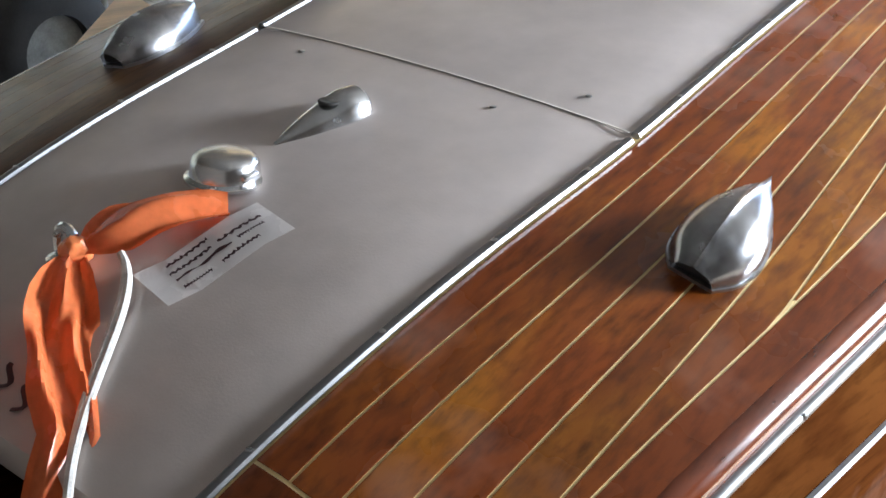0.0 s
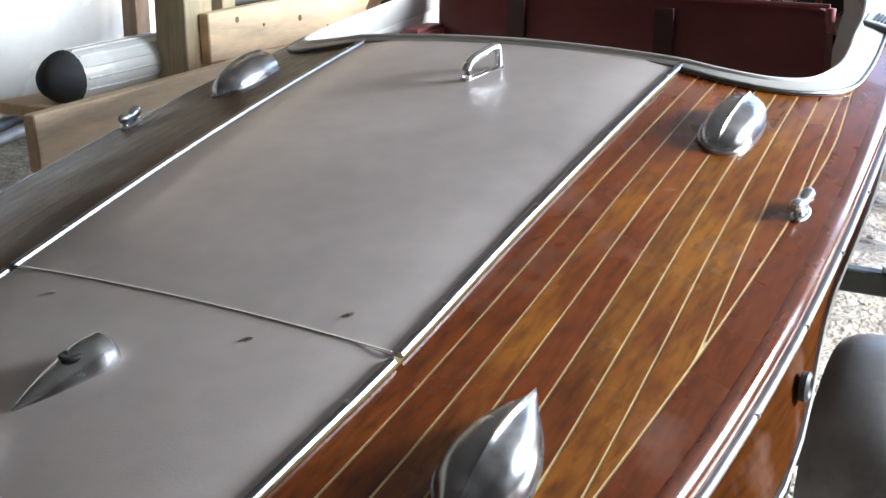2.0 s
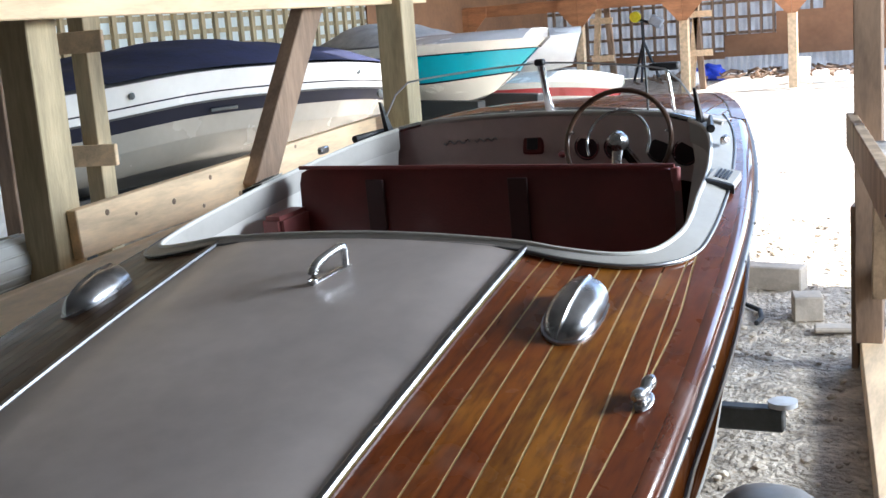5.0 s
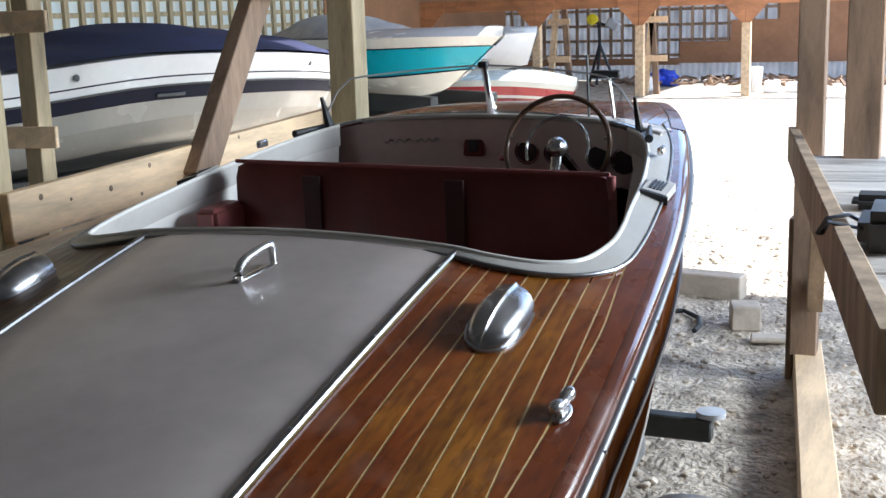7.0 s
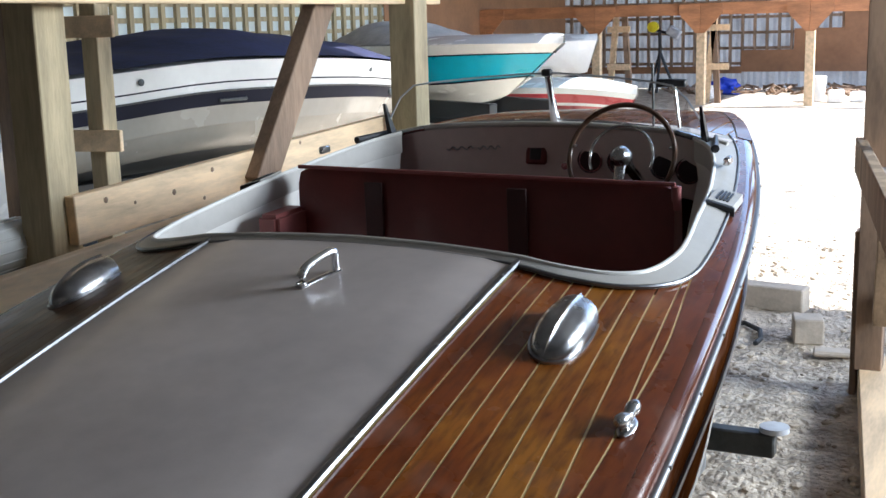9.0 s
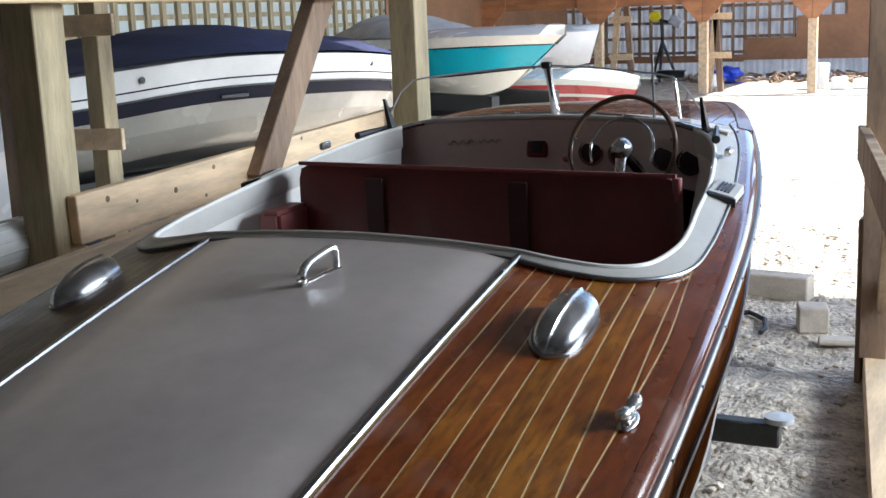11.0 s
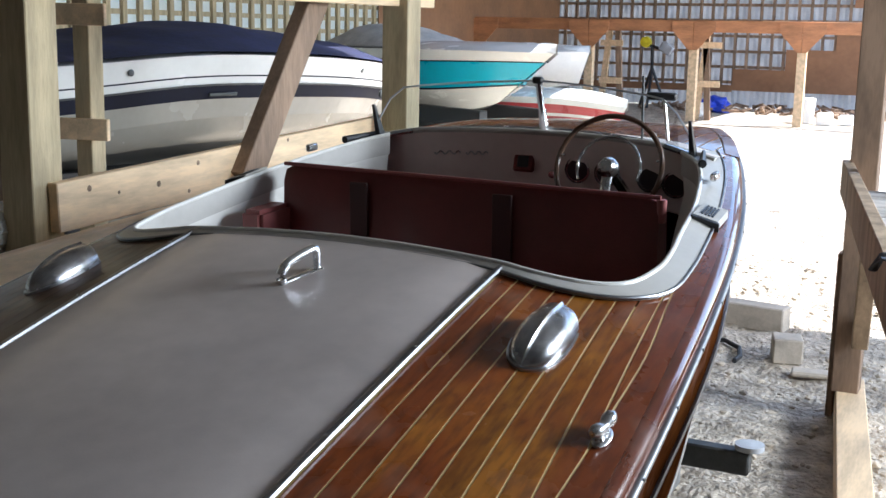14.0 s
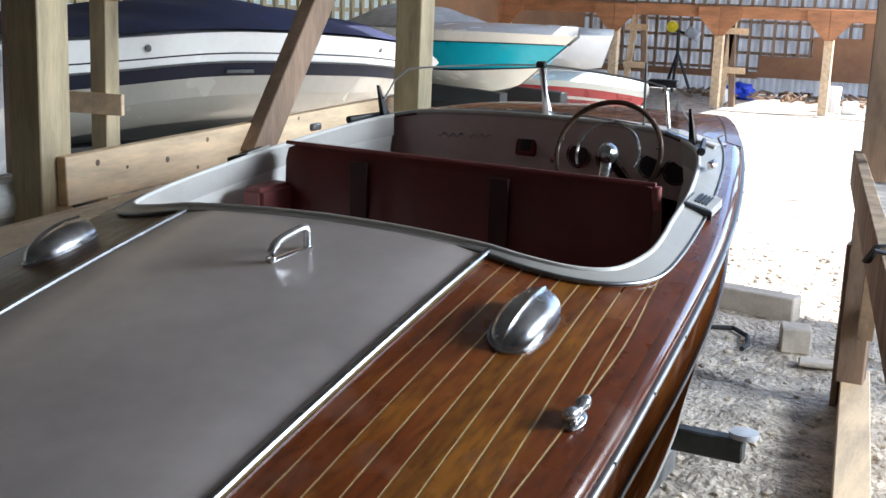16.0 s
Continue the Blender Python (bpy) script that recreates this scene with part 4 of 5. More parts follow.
# ---- boat trailer ----
tr = empty("boat_trailer", Matrix.Translation((0, 0, 0)), label="galvanised boat trailer under the runabout", category="trailer")
for side in (1, -1):
    part("side_rail", box_bm(side * 0.42, 0.95, 0.36, 0.06, 3.2, 0.09, 0.006), GALV, tr)
    part("draw_bar", box_bm(side * 0.21, 3.4, 0.36, 0.06, 1.85, 0.08, 0.006, rot=(0, 0, side * 13)), GALV, tr)
    part("bunk", box_bm(side * 0.35, 0.9, 0.465, 0.1, 2.6, 0.09, 0.01, rot=(1.5, 0, 0)), LUMBER, tr)
    part("mudguard", loft([[Vector((side * (0.68 + 0.20 * g), 1.55 + 0.33 * math.cos(a), 0.27 + (0.33 - 0.03 * abs(2 * g - 1) ** 3) * math.sin(a))) for g in frange(0, 1, 7)] for a in frange(0.05, math.pi - 0.05, 18)], False, False), GUARD, tr, "rounded grey trailer mudguard")
    wh = part("wheel", lathe([(0.0, -0.08), (0.15, -0.08), (0.24, -0.075), (0.265, -0.055), (0.27, 0.0), (0.265, 0.055), (0.24, 0.075), (0.15, 0.08), (0.0, 0.08)], 28, (side * 0.78, 1.55, 0.265), "X"), RUBBER, tr, "black trailer tyre")
    part("rim", lathe([(0.0, -0.084), (0.09, -0.087), (0.14, -0.082), (0.14, 0.082), (0.09, 0.087), (0.0, 0.084)], 20, (side * 0.78, 1.55, 0.265), "X"), GALV, wh)
part("axle", tube([(-0.78, 1.55, 0.265), (0.78, 1.55, 0.265)], 0.03, 10), GALV, tr)
part("cross_member", box_bm(0, 2.5, 0.36, 0.8, 0.07, 0.08, 0.005), GALV, tr)
part("cross_member", box_bm(0, -0.4, 0.36, 1.0, 0.07, 0.08, 0.005), GALV, tr)
part("tongue", box_bm(0, 4.0, 0.36, 0.09, 0.9, 0.09, 0.006), GALV, tr)
part("tongue_leg", box_bm(0, 4.0, 0.16, 0.05, 0.05, 0.36, 0.004), GALV, tr)
for yy in (2.5, -0.4):
    part("bow_support", box_bm(0, yy, 0.42, 0.12, 0.12, 0.08, 0.01), LUMBER, tr)
arm = part("guide_arm", box_bm(0.51, 2.42, 0.475, 0.36, 0.055, 0.075, 0.006), DARKSTEEL, tr, "dark steel side bracket with a round pad")
part("pad", lathe([(0.03, 0), (0.045, 0.006), (0.045, 0.022), (0.0, 0.026)], 18, (0.685, 2.42, 0.512)), LAMPGREY, arm)

# ---- the neighbouring boats ----
def motorboat(name, m, L, beam, deck_h, draft, bands, label, cover=None, cover_label="", dip=0.1, rake=0.16, sheer=None, crown=0.10, trailer=True):
    """A moulded hull from stern (y=0) to bow (y=L). bands: (height fraction, material) from the top down."""
    b = empty(name, m, label=label, category="boat")
    ys = frange(0, 1, 26)
    def hb(f):
        return beam / 2 * (1 if f < 0.45 else max(0.02, (1 - ((f - 0.45) / 0.55) ** 2.3)))
    def top(f):
        if sheer:
            return sheer(f)
        return deck_h + 0.04 * f - dip * (max(0, f - 0.72) / 0.28) ** 2
    for i, (hi, lo, material, nm, bulge) in enumerate(bands):
        for side in (1, -1):
            rings = []
            for f in ys:
                pts = []
                for g in (hi, (hi + lo) / 2, lo):
                    depth = draft * (1 - 0.75 * max(0, f - 0.6) ** 1.5)
                    z = top(f) - g * depth
                    w = hb(f) * (1.0 - 0.16 * g - 0.5 * max(0, g - 0.6) - 1.4 * max(0, g - 0.7) - 0.45 * g * max(0, f - 0.5)) + bulge
                    pull = rake * L * g * max(0, f - 0.55) ** 1.3
                    pts.append(Vector((side * max(0.004, w), f * L - pull, z)))
                rings.append(pts)
            part(nm, loft(rings, False, False), material, b)
    # deck
    rings = []
    for f in ys:
        w = hb(f)
        rings.append([Vector((w * k, f * L, top(f) + crown * (1 - k * k))) for k in frange(-1, 1, 9)])
    part("deck", loft(rings, False, False), GELWHITE, b)
    rings = [[Vector((hb(0) * 0.98, 0.0, top(0))), Vector((-hb(0) * 0.98, 0.0, top(0))), Vector((-hb(0) * 0.6, 0.02, top(0) - draft)), Vector((hb(0) * 0.6, 0.02, top(0) - draft))], [Vector((hb(0) * 0.98, 0.03, top(0))), Vector((-hb(0) * 0.98, 0.03, top(0))), Vector((-hb(0) * 0.6, 0.05, top(0) - draft)), Vector((hb(0) * 0.6, 0.05, top(0) - draft))]]
    part("transom", loft(rings), GELWHITE, b)
    if cover:
        f0, f1, profile, material = cover
        rings = []
        for f in frange(f0, f1, 30):
            w = hb(f) * 0.96
            hh = interp(f, *profile)
            sag = 0.02 * math.sin(f * 60)
            rings.append([Vector((w * math.copysign(abs(k) ** 0.9, k), f * L, top(f) + 0.02 + (hh + sag * (1 - k * k)) * (1 - abs(k) ** 2.6))) for k in frange(-1, 1, 15)])
        part("cover", loft(rings, False, False), material, b, cover_label)
    # bunks under the hull
    for side in (1, -1) if trailer else ():
        part("trailer_rail", box_bm(side * 0.45, L * 0.42, deck_h - draft - 0.02, 0.12, L * 0.8, 0.2, 0.01), BLACK, b, "dark trailer rail")
        wh = part("trailer_wheel", lathe([(0.0, -0.09), (0.2, -0.09), (0.29, -0.06), (0.3, 0.0), (0.29, 0.06), (0.2, 0.09), (0.0, 0.09)], 22, (side * beam * 0.40, L * 0.3, 0.3), "X"), RUBBER, b)
        part("rim", lathe([(0.0, -0.095), (0.14, -0.097), (0.14, 0.097), (0.0, 0.095)], 16, (side * beam * 0.40, L * 0.3, 0.3), "X"), GALV, wh)
    return b


# shade is in the hull colours: darkened cream sides, near-black hull bottom
wb = motorboat("white_motorboat", Matrix.Translation((-4.9, 2.6, 0)) @ Matrix.Rotation(radians(-11), 4, "Z"), 6.3, 2.3, 1.52, 0.78,
    [(0.0, 0.165, GELWHITE, "topside", 0.012), (0.165, 0.178, NAVYSTRIPE, "pin_stripe", 0.006), (0.178, 0.235, GELWHITE, "lower_topside", 0.01), (0.235, 0.25, DARKSTEEL, "rub_strake", 0.022), (0.25, 0.36, NAVYSTRIPE, "navy_band", 0.002), (0.36, 0.52, GELCREAM_SHADED, "hull_side", 0.0), (0.52, 0.76, GELCREAM_SHADED, "chine", -0.016), (0.76, 1.0, DARKSTEEL, "hull_bottom", -0.03)],
    "white bowrider with a navy band under a navy canvas cover", (0.2, 0.9, ([0.2, 0.34, 0.42, 0.49, 0.52, 0.62, 0.68, 0.72, 0.80, 0.9], [0.05, 0.06, 0.09, 0.17, 0.185, 0.185, 0.11, 0.155, 0.09, 0.0]), NAVY), "navy canvas cover", 0.28, 0.42,
    smooth_interp([0, 0.15, 0.29, 0.42, 0.55, 0.72, 0.85, 1.0], [1.44, 1.48, 1.52, 1.565, 1.555, 1.50, 1.42, 1.27]), 0.04)
for f, dzz, xx in ((0.33, -0.045, 1.15), (0.53, -0.07, 1.13), (0.70, -0.07, 0.94)):
    part("side_fitting", lathe([(0.02, 0), (0.022, 0.008), (0.0, 0.012)], 12, (xx, f * 6.3, 1.51 + dzz), "X"), DARKSTEEL, wb, "small oval deck fitting")
part("bow_light", lathe([(0.035, 0), (0.03, 0.015), (0.0, 0.02)], 12, (0.80, 0.765 * 6.3, 1.24), "X"), DARKSTEEL, wb)
part("name_bars", box_bm(1.108, 2.85, 1.315, 0.012, 0.24, 0.022, 0.004), DARKSTEEL, wb, "plain bar in place of a name")

tbt = motorboat("teal_motorboat", Matrix.Translation((-6.6, 13.0, 0)) @ Matrix.Rotation(radians(-118), 4, "Z"), 3.85, 1.7, 1.5, 0.72,
    [(0.0, 0.17, GELWHITE, "topside", 0.015), (0.17, 0.19, NAVYSTRIPE, "rub_strake", 0.02), (0.19, 0.62, TEAL, "teal_band", 0.0), (0.62, 0.65, NAVYSTRIPE, "pin_stripe", 0.004), (0.65, 1.0, GELWHITE, "hull_bottom", 0.0)],
    "white and teal motorboat with a grey canvas cover", (0.0, 0.5, ([0, 0.1, 0.25, 0.4, 0.5], [0.1, 0.28, 0.24, 0.1, 0.0]), GREYTARP), "grey canvas cover", 0.02, 0.7)
rb = motorboat("red_motorboat", Matrix.Translation((-6.2, 14.2, 0)) @ Matrix.Rotation(radians(-112), 4, "Z"), 3.6, 1.4, 0.92, 0.4,
    [(0.0, 0.2, GELWHITE, "topside", 0.01), (0.2, 0.5, REDPAINT, "red_band", 0.0), (0.5, 0.6, GELWHITE, "white_band", 0.0), (0.6, 1.0, REDPAINT, "hull_bottom", 0.0)],
    "low red and white striped motorboat", None)
lb = motorboat("far_white_boat", Matrix.Translation((-7.6, 16.6, 0)) @ Matrix.Rotation(radians(-96), 4, "Z"), 3.1, 1.7, 1.42, 0.6,
    [(0.0, 0.3, GELWHITE, "topside", 0.01), (0.3, 1.0, GELWHITE, "hull_side", 0.0)],
    "white boat under a pale canvas cover", (0.0, 0.95, ([0, 0.1, 0.8, 0.95], [0.02, 0.1, 0.1, 0.02]), GREYTARP), "pale canvas cover", 0.0)
# bow of a pale boat at the near end of the rack
jb = motorboat("pale_jet_boat", Matrix.Translation((-3.62, 1.35, 0.0)), 2.6, 0.72, 1.36, 0.76,
    [(0.0, 0.3, LAMPGREY, "topside", 0.0), (0.3, 1.0, GELWHITE, "hull_side", 0.0)], "pale blue-white small craft with a pointed bow", None, trailer=False)
for yy in (0.5, 1.7):
    part("cradle_leg", box_bm(0, yy, 0.36, 0.3, 0.08, 0.74), TREATED, jb)

# ---- walls, roof, far structure ----
FARY = 28.5
def sheet_wall(name, x0, x1, y, z0, z1, label):
    """Corrugated pale sheets on a lattice of battens."""
    w = empty(name, Matrix.Translation((0, 0, 0)), label=label, category="wall", kind="structure")
    bm = bmesh.new()
    n = int((x1 - x0) / 0.075)
    row = [(bm.verts.new((x0 + (x1 - x0) * i / n, y + (0.02 if i % 2 else 0), z0)), bm.verts.new((x0 + (x1 - x0) * i / n, y + (0.02 if i % 2 else 0), z1))) for i in range(n + 1)]
    for a, b in zip(row, row[1:]):
        bm.faces.new((a[0], b[0], b[1], a[1]))
    bmesh.ops.solidify(bm, geom=bm.faces[:], thickness=0.01)
    part("sheeting", bm, SHEETGREY, w, smooth=False)
    return w


ROOF_H = 4.6
fw = sheet_wall("wall_far", -16, 6, FARY, 0, ROOF_H, "pale corrugated sheet wall on dark battens")
for x in frange(-15.8, 5.8, 74):
    part("stud", box_bm(x, FARY - 0.08, ROOF_H / 2 + 0.25, 0.06, 0.1, ROOF_H - 0.5), OLDWOOD, fw, smooth=False)
for z in frange(0.62, 4.0, 10):
    part("batten", box_bm(-5, FARY - 0.05, z, 22, 0.05, 0.07), OLDWOOD, fw, smooth=False)
for x0, x1, z0, z1 in ((-2.45, 6, 0.42, 2.05), (-3.6, -2.45, 0.42, 1.45), (-4.85, -3.6, 0.42, 0.95), (-9.5, -4.85, 0.38, 0.55), (-1.8, 6, 2.05, 2.4), (-13.5, -10.2, 0.42, 3.4)):
    part("plywood", box_bm((x0 + x1) / 2, FARY - 0.16, (z0 + z1) / 2, x1 - x0, 0.02, z1 - z0), PLY, fw, "brown plywood sheet", smooth=False)
part("plywood", box_bm(-0.6, FARY - 0.16, 2.75, 3.0, 0.02, 0.6), PLY, fw, smooth=False)

LW = -9.5
lw = empty("wall_left", Matrix.Translation((0, 0, 0)), label="pale translucent sheet wall on close wooden slats", category="wall", kind="structure")
bm = box_bm(LW - 0.1, 12, ROOF_H / 2, 0.02, 40, ROOF_H)
part("sheeting", bm, CLEARSHEET, lw, smooth=False)
for y in frange(-3, 27, 92):
    part("slat", box_bm(LW, y, ROOF_H / 2, 0.06, 0.085, ROOF_H), TREATED, lw, smooth=False)
for z in frange(0.8, 3.9, 15):
    part("girt", box_bm(LW - 0.04, 12, z, 0.05, 38, 0.07), TREATED, lw, smooth=False)

part("plywood", box_bm(LW + 0.06, 23.4, 2.2, 0.02, 9.8, 3.6), PLY, lw, "brown plywood lining", smooth=False)

# far pole line with a stained beam and knee plates
POLE_Y = 23.0
beam = tagged(mesh_ob("long_beam", box_bm(-5.0, POLE_Y, 1.93, 19, 0.18, 0.24, 0.01), ORANGEWOOD, smooth=False), "reddish stained beam along a row of poles", "beam")
for x in (-9.3, -6.78, -4.55, -2.4, -0.1):
    p = lumber("pole", (x, POLE_Y, -0.02), (x, POLE_Y, 1.82), 0.17, 0.17, LUMBER, "pale pole under a stained beam", "post", group="poles under the long beam")
    for s in (1, -1):
        out = [(s * 0.004, 2.02), (s * 0.44, 2.02), (s * 0.44, 1.84), (s * 0.09, 1.45), (s * 0.004, 1.45)]
        k = loft([[Vector((x + u, yy, v)) for u, v in out] for yy in (POLE_Y - 0.15, POLE_Y - 0.12)])
        part("gusset", k, ORANGEWOOD, p, "stained plywood gusset", smooth=False)
for x, dx in ((-6.62, 0.12), (-4.5, -0.1)):
    l = empty("ladder_frame", Matrix.Translation((x, POLE_Y + 0.6, 0)), label="leaning timber frame behind a pole", category="frame")
    part("rail", box_bm(0, 0, 0.95, 0.12, 0.1, 1.95, rot=(0, 5, 0)), LUMBER, l, smooth=False)
    part("rail", box_bm(dx + 0.2, 0, 0.95, 0.12, 0.1, 1.95, rot=(0, -4, 0)), OLDWOOD, l, smooth=False)
    part("rung", box_bm(0.15, -0.07, 0.75, 0.5, 0.04, 0.13), LUMBER, l, smooth=False)
    part("rung", box_bm(0.15, -0.07, 1.55, 0.5, 0.04, 0.13), LUMBER, l, smooth=False)

# tripod work lamp
tp = empty("tripod_lamp", Matrix.Translation((-6.6, 27.2, 0)), label="black tripod with a yellow and a grey work lamp", category="lamp")
for dx, dy in ((-0.28, 0.1), (0.38, 0.1), (0.05, -0.4)):
    part("leg", tube([(dx, dy, 0.0), (0.02, 0, 0.95)], 0.035, 8), BLACK, tp)
part("mast", tube([(0.02, 0, 0.9), (0.0, 0, 1.45)], 0.04, 8), BLACK, tp)
part("cross_bar", tube([(-0.2, 0, 1.52), (0.35, 0, 1.36)], 0.035, 8), BLACK, tp)
part("lamp_head", lathe([(0.0, -0.12), (0.13, -0.1), (0.14, 0.0), (0.08, 0.12), (0.0, 0.14)], 16, (-0.15, 0, 1.56), "Y"), YELLOW, tp, "yellow round lamp head")
part("lamp_head", box_bm(0.36, 0, 1.42, 0.32, 0.2, 0.24, 0.03, rot=(0, 30, 0)), LAMPGREY, tp, "grey square lamp head")

# clutter by the far wall
bt = bmesh.new()
bmesh.ops.create_icosphere(bt, subdivisions=3, radius=0.45)
for v in bt.verts:
    v.co *= 0.75 + 0.5 * noise.noise(v.co * 3.1)
    v.co.z = max(-0.12, v.co.z * 0.7)
bmesh.ops.translate(bt, vec=(-4.75, 26.4, 0.12), verts=bt.verts)
tagged(mesh_ob("tarp_heap", bt, BLUETARP, smooth=False), "crumpled blue tarpaulin heap", "tarp")
for i, (x, y, s) in enumerate(((-2.42, 24.2, 0.34), (-2.0, 23.9, 0.26), (-1.6, 24.1, 0.22), (-4.9, 24.8, 0.3))):
    tagged(mesh_ob("cinder_block" if i else "white_bucket", box_bm(x, y, s / 2 - 0.01, s * 1.2, s, s * (1.6 if i == 0 else 1), 0.02) if i else lathe([(0.15, 0), (0.19, 0.5), (0.17, 0.52), (0.0, 0.5)], 18, (x, y, 0)), GELWHITE), "pale grey building block" if i else "white plastic bucket beside a pole", "block" if i else "bucket")
hb_ = bmesh.new()
for _ in range(260):
    x, y = rng.uniform(-6.5, 3), rng.uniform(25.8, 28.2)
    hb_ = box_bm(x, y, rng.uniform(0.0, 0.14), rng.uniform(0.05, 0.4), 0.05, 0.05, 0, hb_, rot=(rng.uniform(-30, 30), rng.uniform(-30, 30), rng.uniform(0, 180)))
tagged(mesh_ob("rubble", hb_, OLDWOOD, smooth=False), "scraps of wood and brush along the wall", "debris", kind="stuff")

# small open trailer and parts in the middle distance
for x, y, c, s in ((-2.9, 13.0, GELWHITE, 0.25), (-2.6, 13.5, LAMPGREY, 0.2), (-3.4, 14.0, GELWHITE, 0.3)):
    tagged(mesh_ob("engine_cowl", lathe([(s * 0.7, 0), (s, s * 0.5), (s * 0.9, s * 1.6), (s * 0.4, s * 2.0), (0.0, s * 2.05)], 14, (x, y, 0)), c), "pale outboard engine cowl on the ground", "cowl")

crate_rng = random.Random(11)
for k in range(6):
    x, y = -3.3 + 0.33 * k + crate_rng.uniform(-0.1, 0.1), 14.5 + crate_rng.uniform(-0.8, 1.6)
    w, d, hh = (crate_rng.uniform(0.15, 0.4) for _ in range(3))
    tagged(mesh_ob("storage_tub", box_bm(x - 1.4, y, hh / 2 - 0.01, w, d, hh, 0.02, rot=(0, 0, crate_rng.uniform(-40, 40))), (GELWHITE, LAMPGREY, GALV)[k % 3], smooth=False), ("white plastic tub on the dirt", "grey plastic tub on the dirt", "dull metal box on the dirt")[k % 3], "tub", group="clutter beyond the bow")

# unseen roof, shaped to shade the bay; yard side open beyond the first bay
ro = empty("roof", Matrix.Translation((0, 0, 0)), label="unseen dark sheet roof over timber rafters, shading the bay", category="roof", kind="structure")
part("roof_bay", box_bm(-2.95, -0.6, ROOF_H + 0.05, 15.1, 7.2, 0.06), ROOFM, ro, smooth=False)
part("roof_middle", box_bm(-2.95, 5.3, ROOF_H + 0.055, 15.1, 4.6, 0.06), ROOFM, ro, smooth=False)
part("roof_far", box_bm(-6.05, 18.3, ROOF_H + 0.06, 8.9, 21.4, 0.06), ROOFM, ro, smooth=False)
for y in frange(-3, 28, 14):
    part("rafter", box_bm(-6.05, y, ROOF_H - 0.1, 8.7, 0.06, 0.22), OLDWOOD, ro, smooth=False)
# unseen walls, added to narrow the light to one starboard opening
wr = empty("unseen_wall_right", Matrix(), label="unseen dark board wall, its opening shaping the side light", category="wall", kind="structure")
for cy, sy, z0, z1 in ((-1.1, 6.0, 0.0, ROOF_H), (6.4, 3.2, 0.0, ROOF_H), (3.35, 2.9, 0.0, 1.45), (3.35, 2.9, 3.55, ROOF_H)):
    part("boarding", box_bm(4.6, cy, (z0 + z1) / 2, 0.1, sy, z1 - z0), DARKBOARD, wr, smooth=False)
tagged(mesh_ob("unseen_wall_rear", box_bm(-2.1, -4.2, ROOF_H / 2, 14.9, 0.1, ROOF_H), DARKBOARD, smooth=False), "unseen dark board wall that blocks light from behind", "wall", kind="structure")

# ---- loose things on the aft deck ----
def on_boat(bm):
    bmesh.ops.transform(bm, matrix=TRIM, verts=bm.verts)
    return bm


# laminated note
nc, ang = Vector((0.092, -0.502, 0)), radians(80)
note = bmesh.new()
rows_ = []
for i in range(5):
    r_ = []
    for j in range(4):
        u, v = (i / 4 - 0.5) * 0.185, (j / 3 - 0.5) * 0.085
        x, y = nc.x + u * math.cos(ang) - v * math.sin(ang), nc.y + u * math.sin(ang) + v * math.cos(ang)
        r_.append(dp(x, y, 0.0155 + 0.004 * (i in (0,)) + 0.003 * math.sin(u * 40)))
    rows_.append(r_)
note = loft(rows_, False, False)
bmesh.ops.solidify(note, geom=note.faces[:], thickness=0.0012)
nt_ = tagged(mesh_ob("note_card", on_boat(note), PAPER), "laminated white card with handwritten lines on the hatch", "note")


def ink(v, u0, u1):
    k = bmesh.new()
    rr = []
    for u in frange(u0, u1, 22):
        w = 0.0022 * (1 + 0.8 * math.sin(u * 2300) * math.sin(u * 911))
        a = []
        for s in (-1, 1):
            vv = v + s * w + 0.0016 * math.sin(u * 1500)
            x, y = nc.x + u * math.cos(ang) - vv * math.sin(ang), nc.y + u * math.sin(ang) + vv * math.cos(ang)
            a.append(dp(x, y, 0.0185 + 0.003 * math.sin(u * 40)))
        rr.append(a)
    part("ink_line", on_boat(loft(rr, False, False, k)), INK, nt_, "unreadable handwriting bar")


for v, u0, u1 in ((0.026, -0.055, 0.005), (0.009, -0.06, 0.0), (0.009, 0.01, 0.075), (-0.006, -0.06, 0.02), (-0.006, 0.03, 0.07), (-0.025, -0.06, -0.02), (-0.025, -0.005, 0.05)):
    ink(v, u0, u1)


# orange ribbon knotted to the ring, and a grey cord
def ribbon(pts, widths, folds, seed):
    r = random.Random(seed)
    rings = []
    for i, (p, w) in enumerate(zip(pts, widths)):
        p = Vector(p)
        a = Vector(pts[max(0, i - 1)])
        b = Vector(pts[min(len(pts) - 1, i + 1)])
        d = (b - a).normalized()
        s = d.cross(Vector((0.2, 0.1, 1))).normalized()
        u = s.cross(d)
        ph = 1.6 * math.sin(i * 0.45 + seed) + 0.2 * r.uniform(-1, 1)
        rings.append([p + s * w * k * (1 + 0.06 * math.sin(i * 0.9 + seed)) + u * (w * (0.22 * math.sin(k * folds + i * 0.25) + 0.07 * math.sin(k * folds * 2.3 + ph)) + 0.0006 * r.uniform(-1, 1)) for k in frange(-1, 1, 25)])
    bm = loft(rings, False, False)
    bmesh.ops.solidify(bm, geom=bm.faces[:], thickness=0.0015)
    return on_boat(bm)


def bez(a, b, c, d, n):
    a, b, c, d = map(Vector, (a, b, c, d))
    return [a * (1 - t) ** 3 + b * 3 * t * (1 - t) ** 2 + c * 3 * t * t * (1 - t) + d * t**3 for t in frange(0, 1, n)]


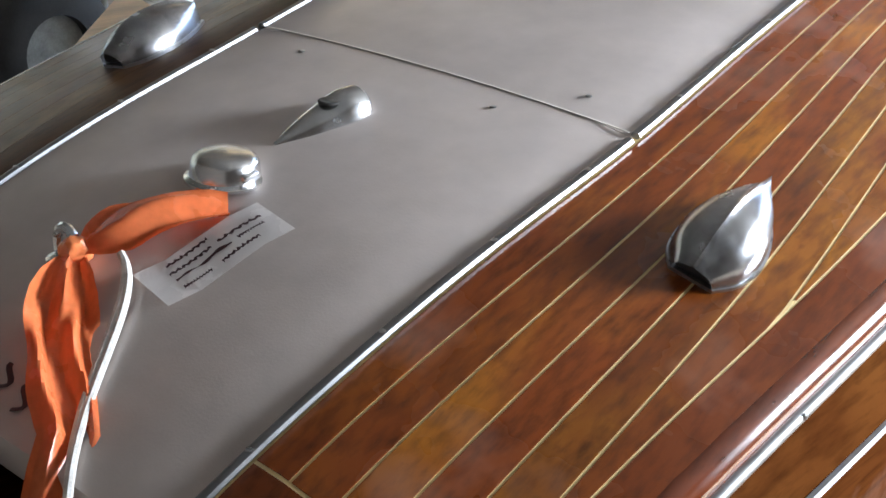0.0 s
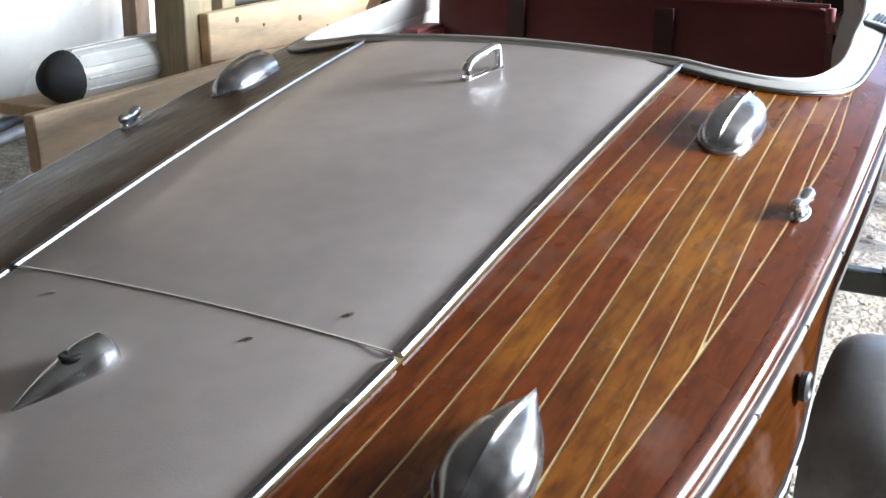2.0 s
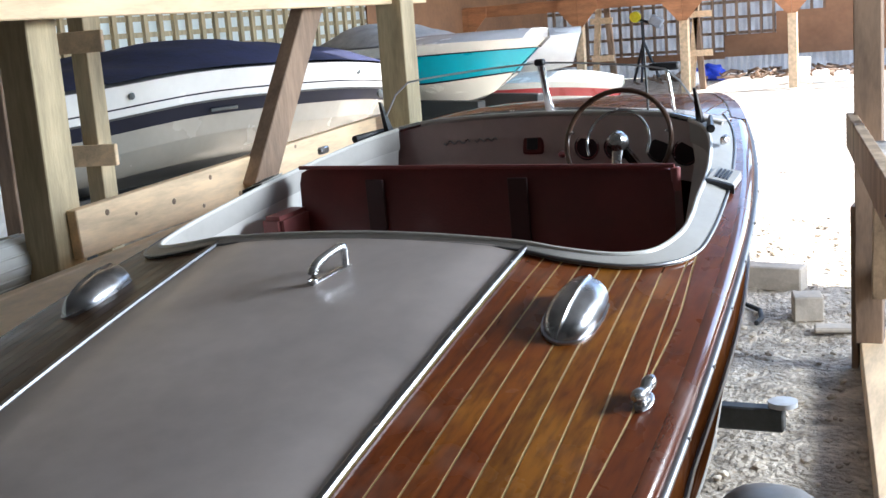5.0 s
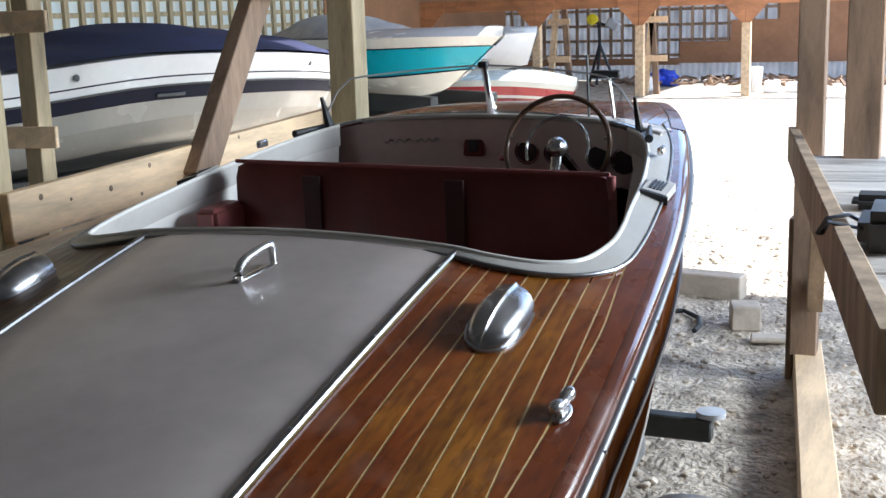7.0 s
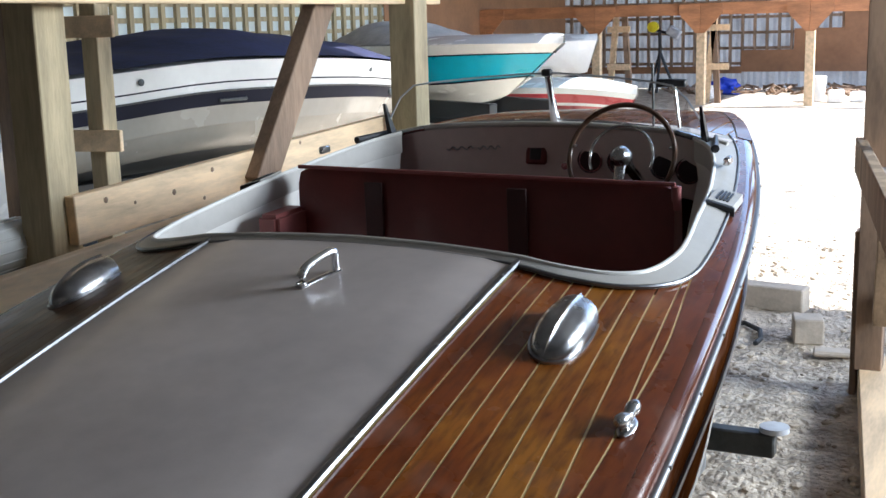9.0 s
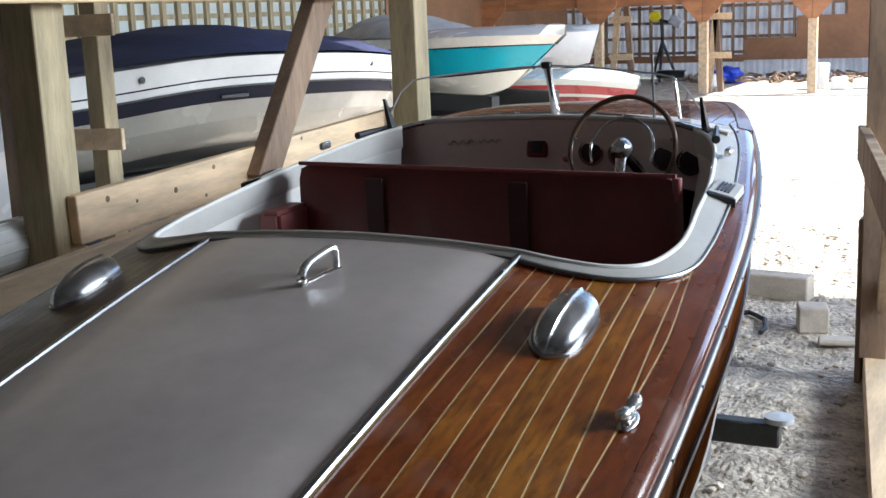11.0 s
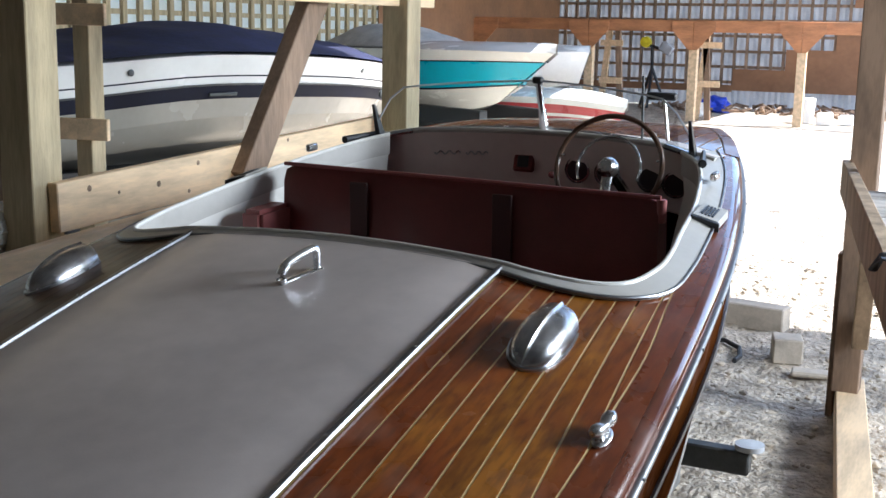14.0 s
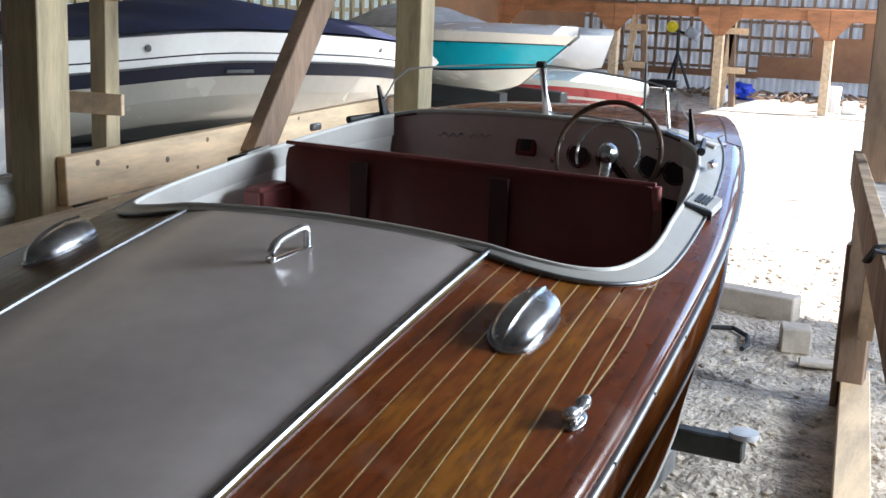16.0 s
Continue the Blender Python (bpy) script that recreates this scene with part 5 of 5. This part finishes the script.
K = dp(-0.055, -0.60, 0.035)
rib = tagged(mesh_ob("orange_ribbon", ribbon(bez(K, K + Vector((0.02, 0.03, 0.03)), K + Vector((0.04, 0.09, 0.06)), K + Vector((0.10, 0.165, 0.045)), 14), [0.012, 0.022, 0.034, 0.042, 0.047, 0.05, 0.052, 0.052, 0.05, 0.048, 0.045, 0.041, 0.036, 0.03], 3.6, 3), ORANGE), "crumpled orange plastic ribbon knotted to a chrome ring", "ribbon")
tail = bez(K, dp(-0.012, -0.665, 0.05), dp(0.068, -0.72, 0.035), dp(0.165, -0.775, 0.02), 22) + bez(dp(0.172, -0.785, 0.018), dp(0.18, -0.80, 0.01), dp(0.21, -0.84, -0.02), dp(0.22, -0.85, -0.12), 5)[1:]
part("ribbon_tail", ribbon(tail, [0.012 + 0.030 * min(1, i / 7) for i in range(len(tail))], 5.5, 5), ORANGE, rib)
kb = bmesh.new()
bmesh.ops.create_icosphere(kb, subdivisions=3, radius=0.021)
for v in kb.verts:
    v.co *= 1 + 0.25 * noise.noise(v.co * 90)
bmesh.ops.translate(kb, vec=K, verts=kb.verts)
part("ribbon_knot", on_boat(kb), ORANGE, rib)
for k, off in enumerate((0.0, 0.012)):
    c0 = bez(K + Vector((0.05, 0.02, -0.01)), dp(0.06 + off, -0.60, 0.0), dp(0.09 + off, -0.73, 0.0), dp(0.20, -0.82, 0.0), 20) + bez(dp(0.205, -0.825, 0.0), dp(0.22, -0.84, -0.01), dp(0.23, -0.86, -0.05), dp(0.24, -0.865, -0.14), 6)[1:]
    tagged(mesh_ob("cord", on_boat(tube([Vector(p) + Vector((0.012, 0, 0.02)) for p in c0], 0.0055, 8)), ROPE), "grey cord tied to the stern ring", "cord")

# dark script strokes at the after end of the hatch
for k in range(3):
    part("script_stroke", tube([dp(-0.03 + 0.045 * k + 0.012 * math.sin(u * 5), -0.745 - 0.012 * k + 0.03 * (u - 0.5), 0.0135) for u in frange(0, 1, 9)], 0.004, 5, flat=0.3), INK, boat, "dark script stroke")

# knots in the pale boards
for y in (2.05, 2.2, 2.42, 2.6, 2.66, 2.85, 3.3, 3.7):
    zk = 1.135 + 0.04375 * (y - 1.9) + rng.uniform(-0.07, 0.07)
    kr = rng.uniform(0.006, 0.013)
    kn = lathe([(kr, 0), (kr * 0.8, 0.0015), (0.0, 0.002)], 10, (-1.5475, y, zk), "X")
    part("knot", kn, OLDWOOD, RACK)
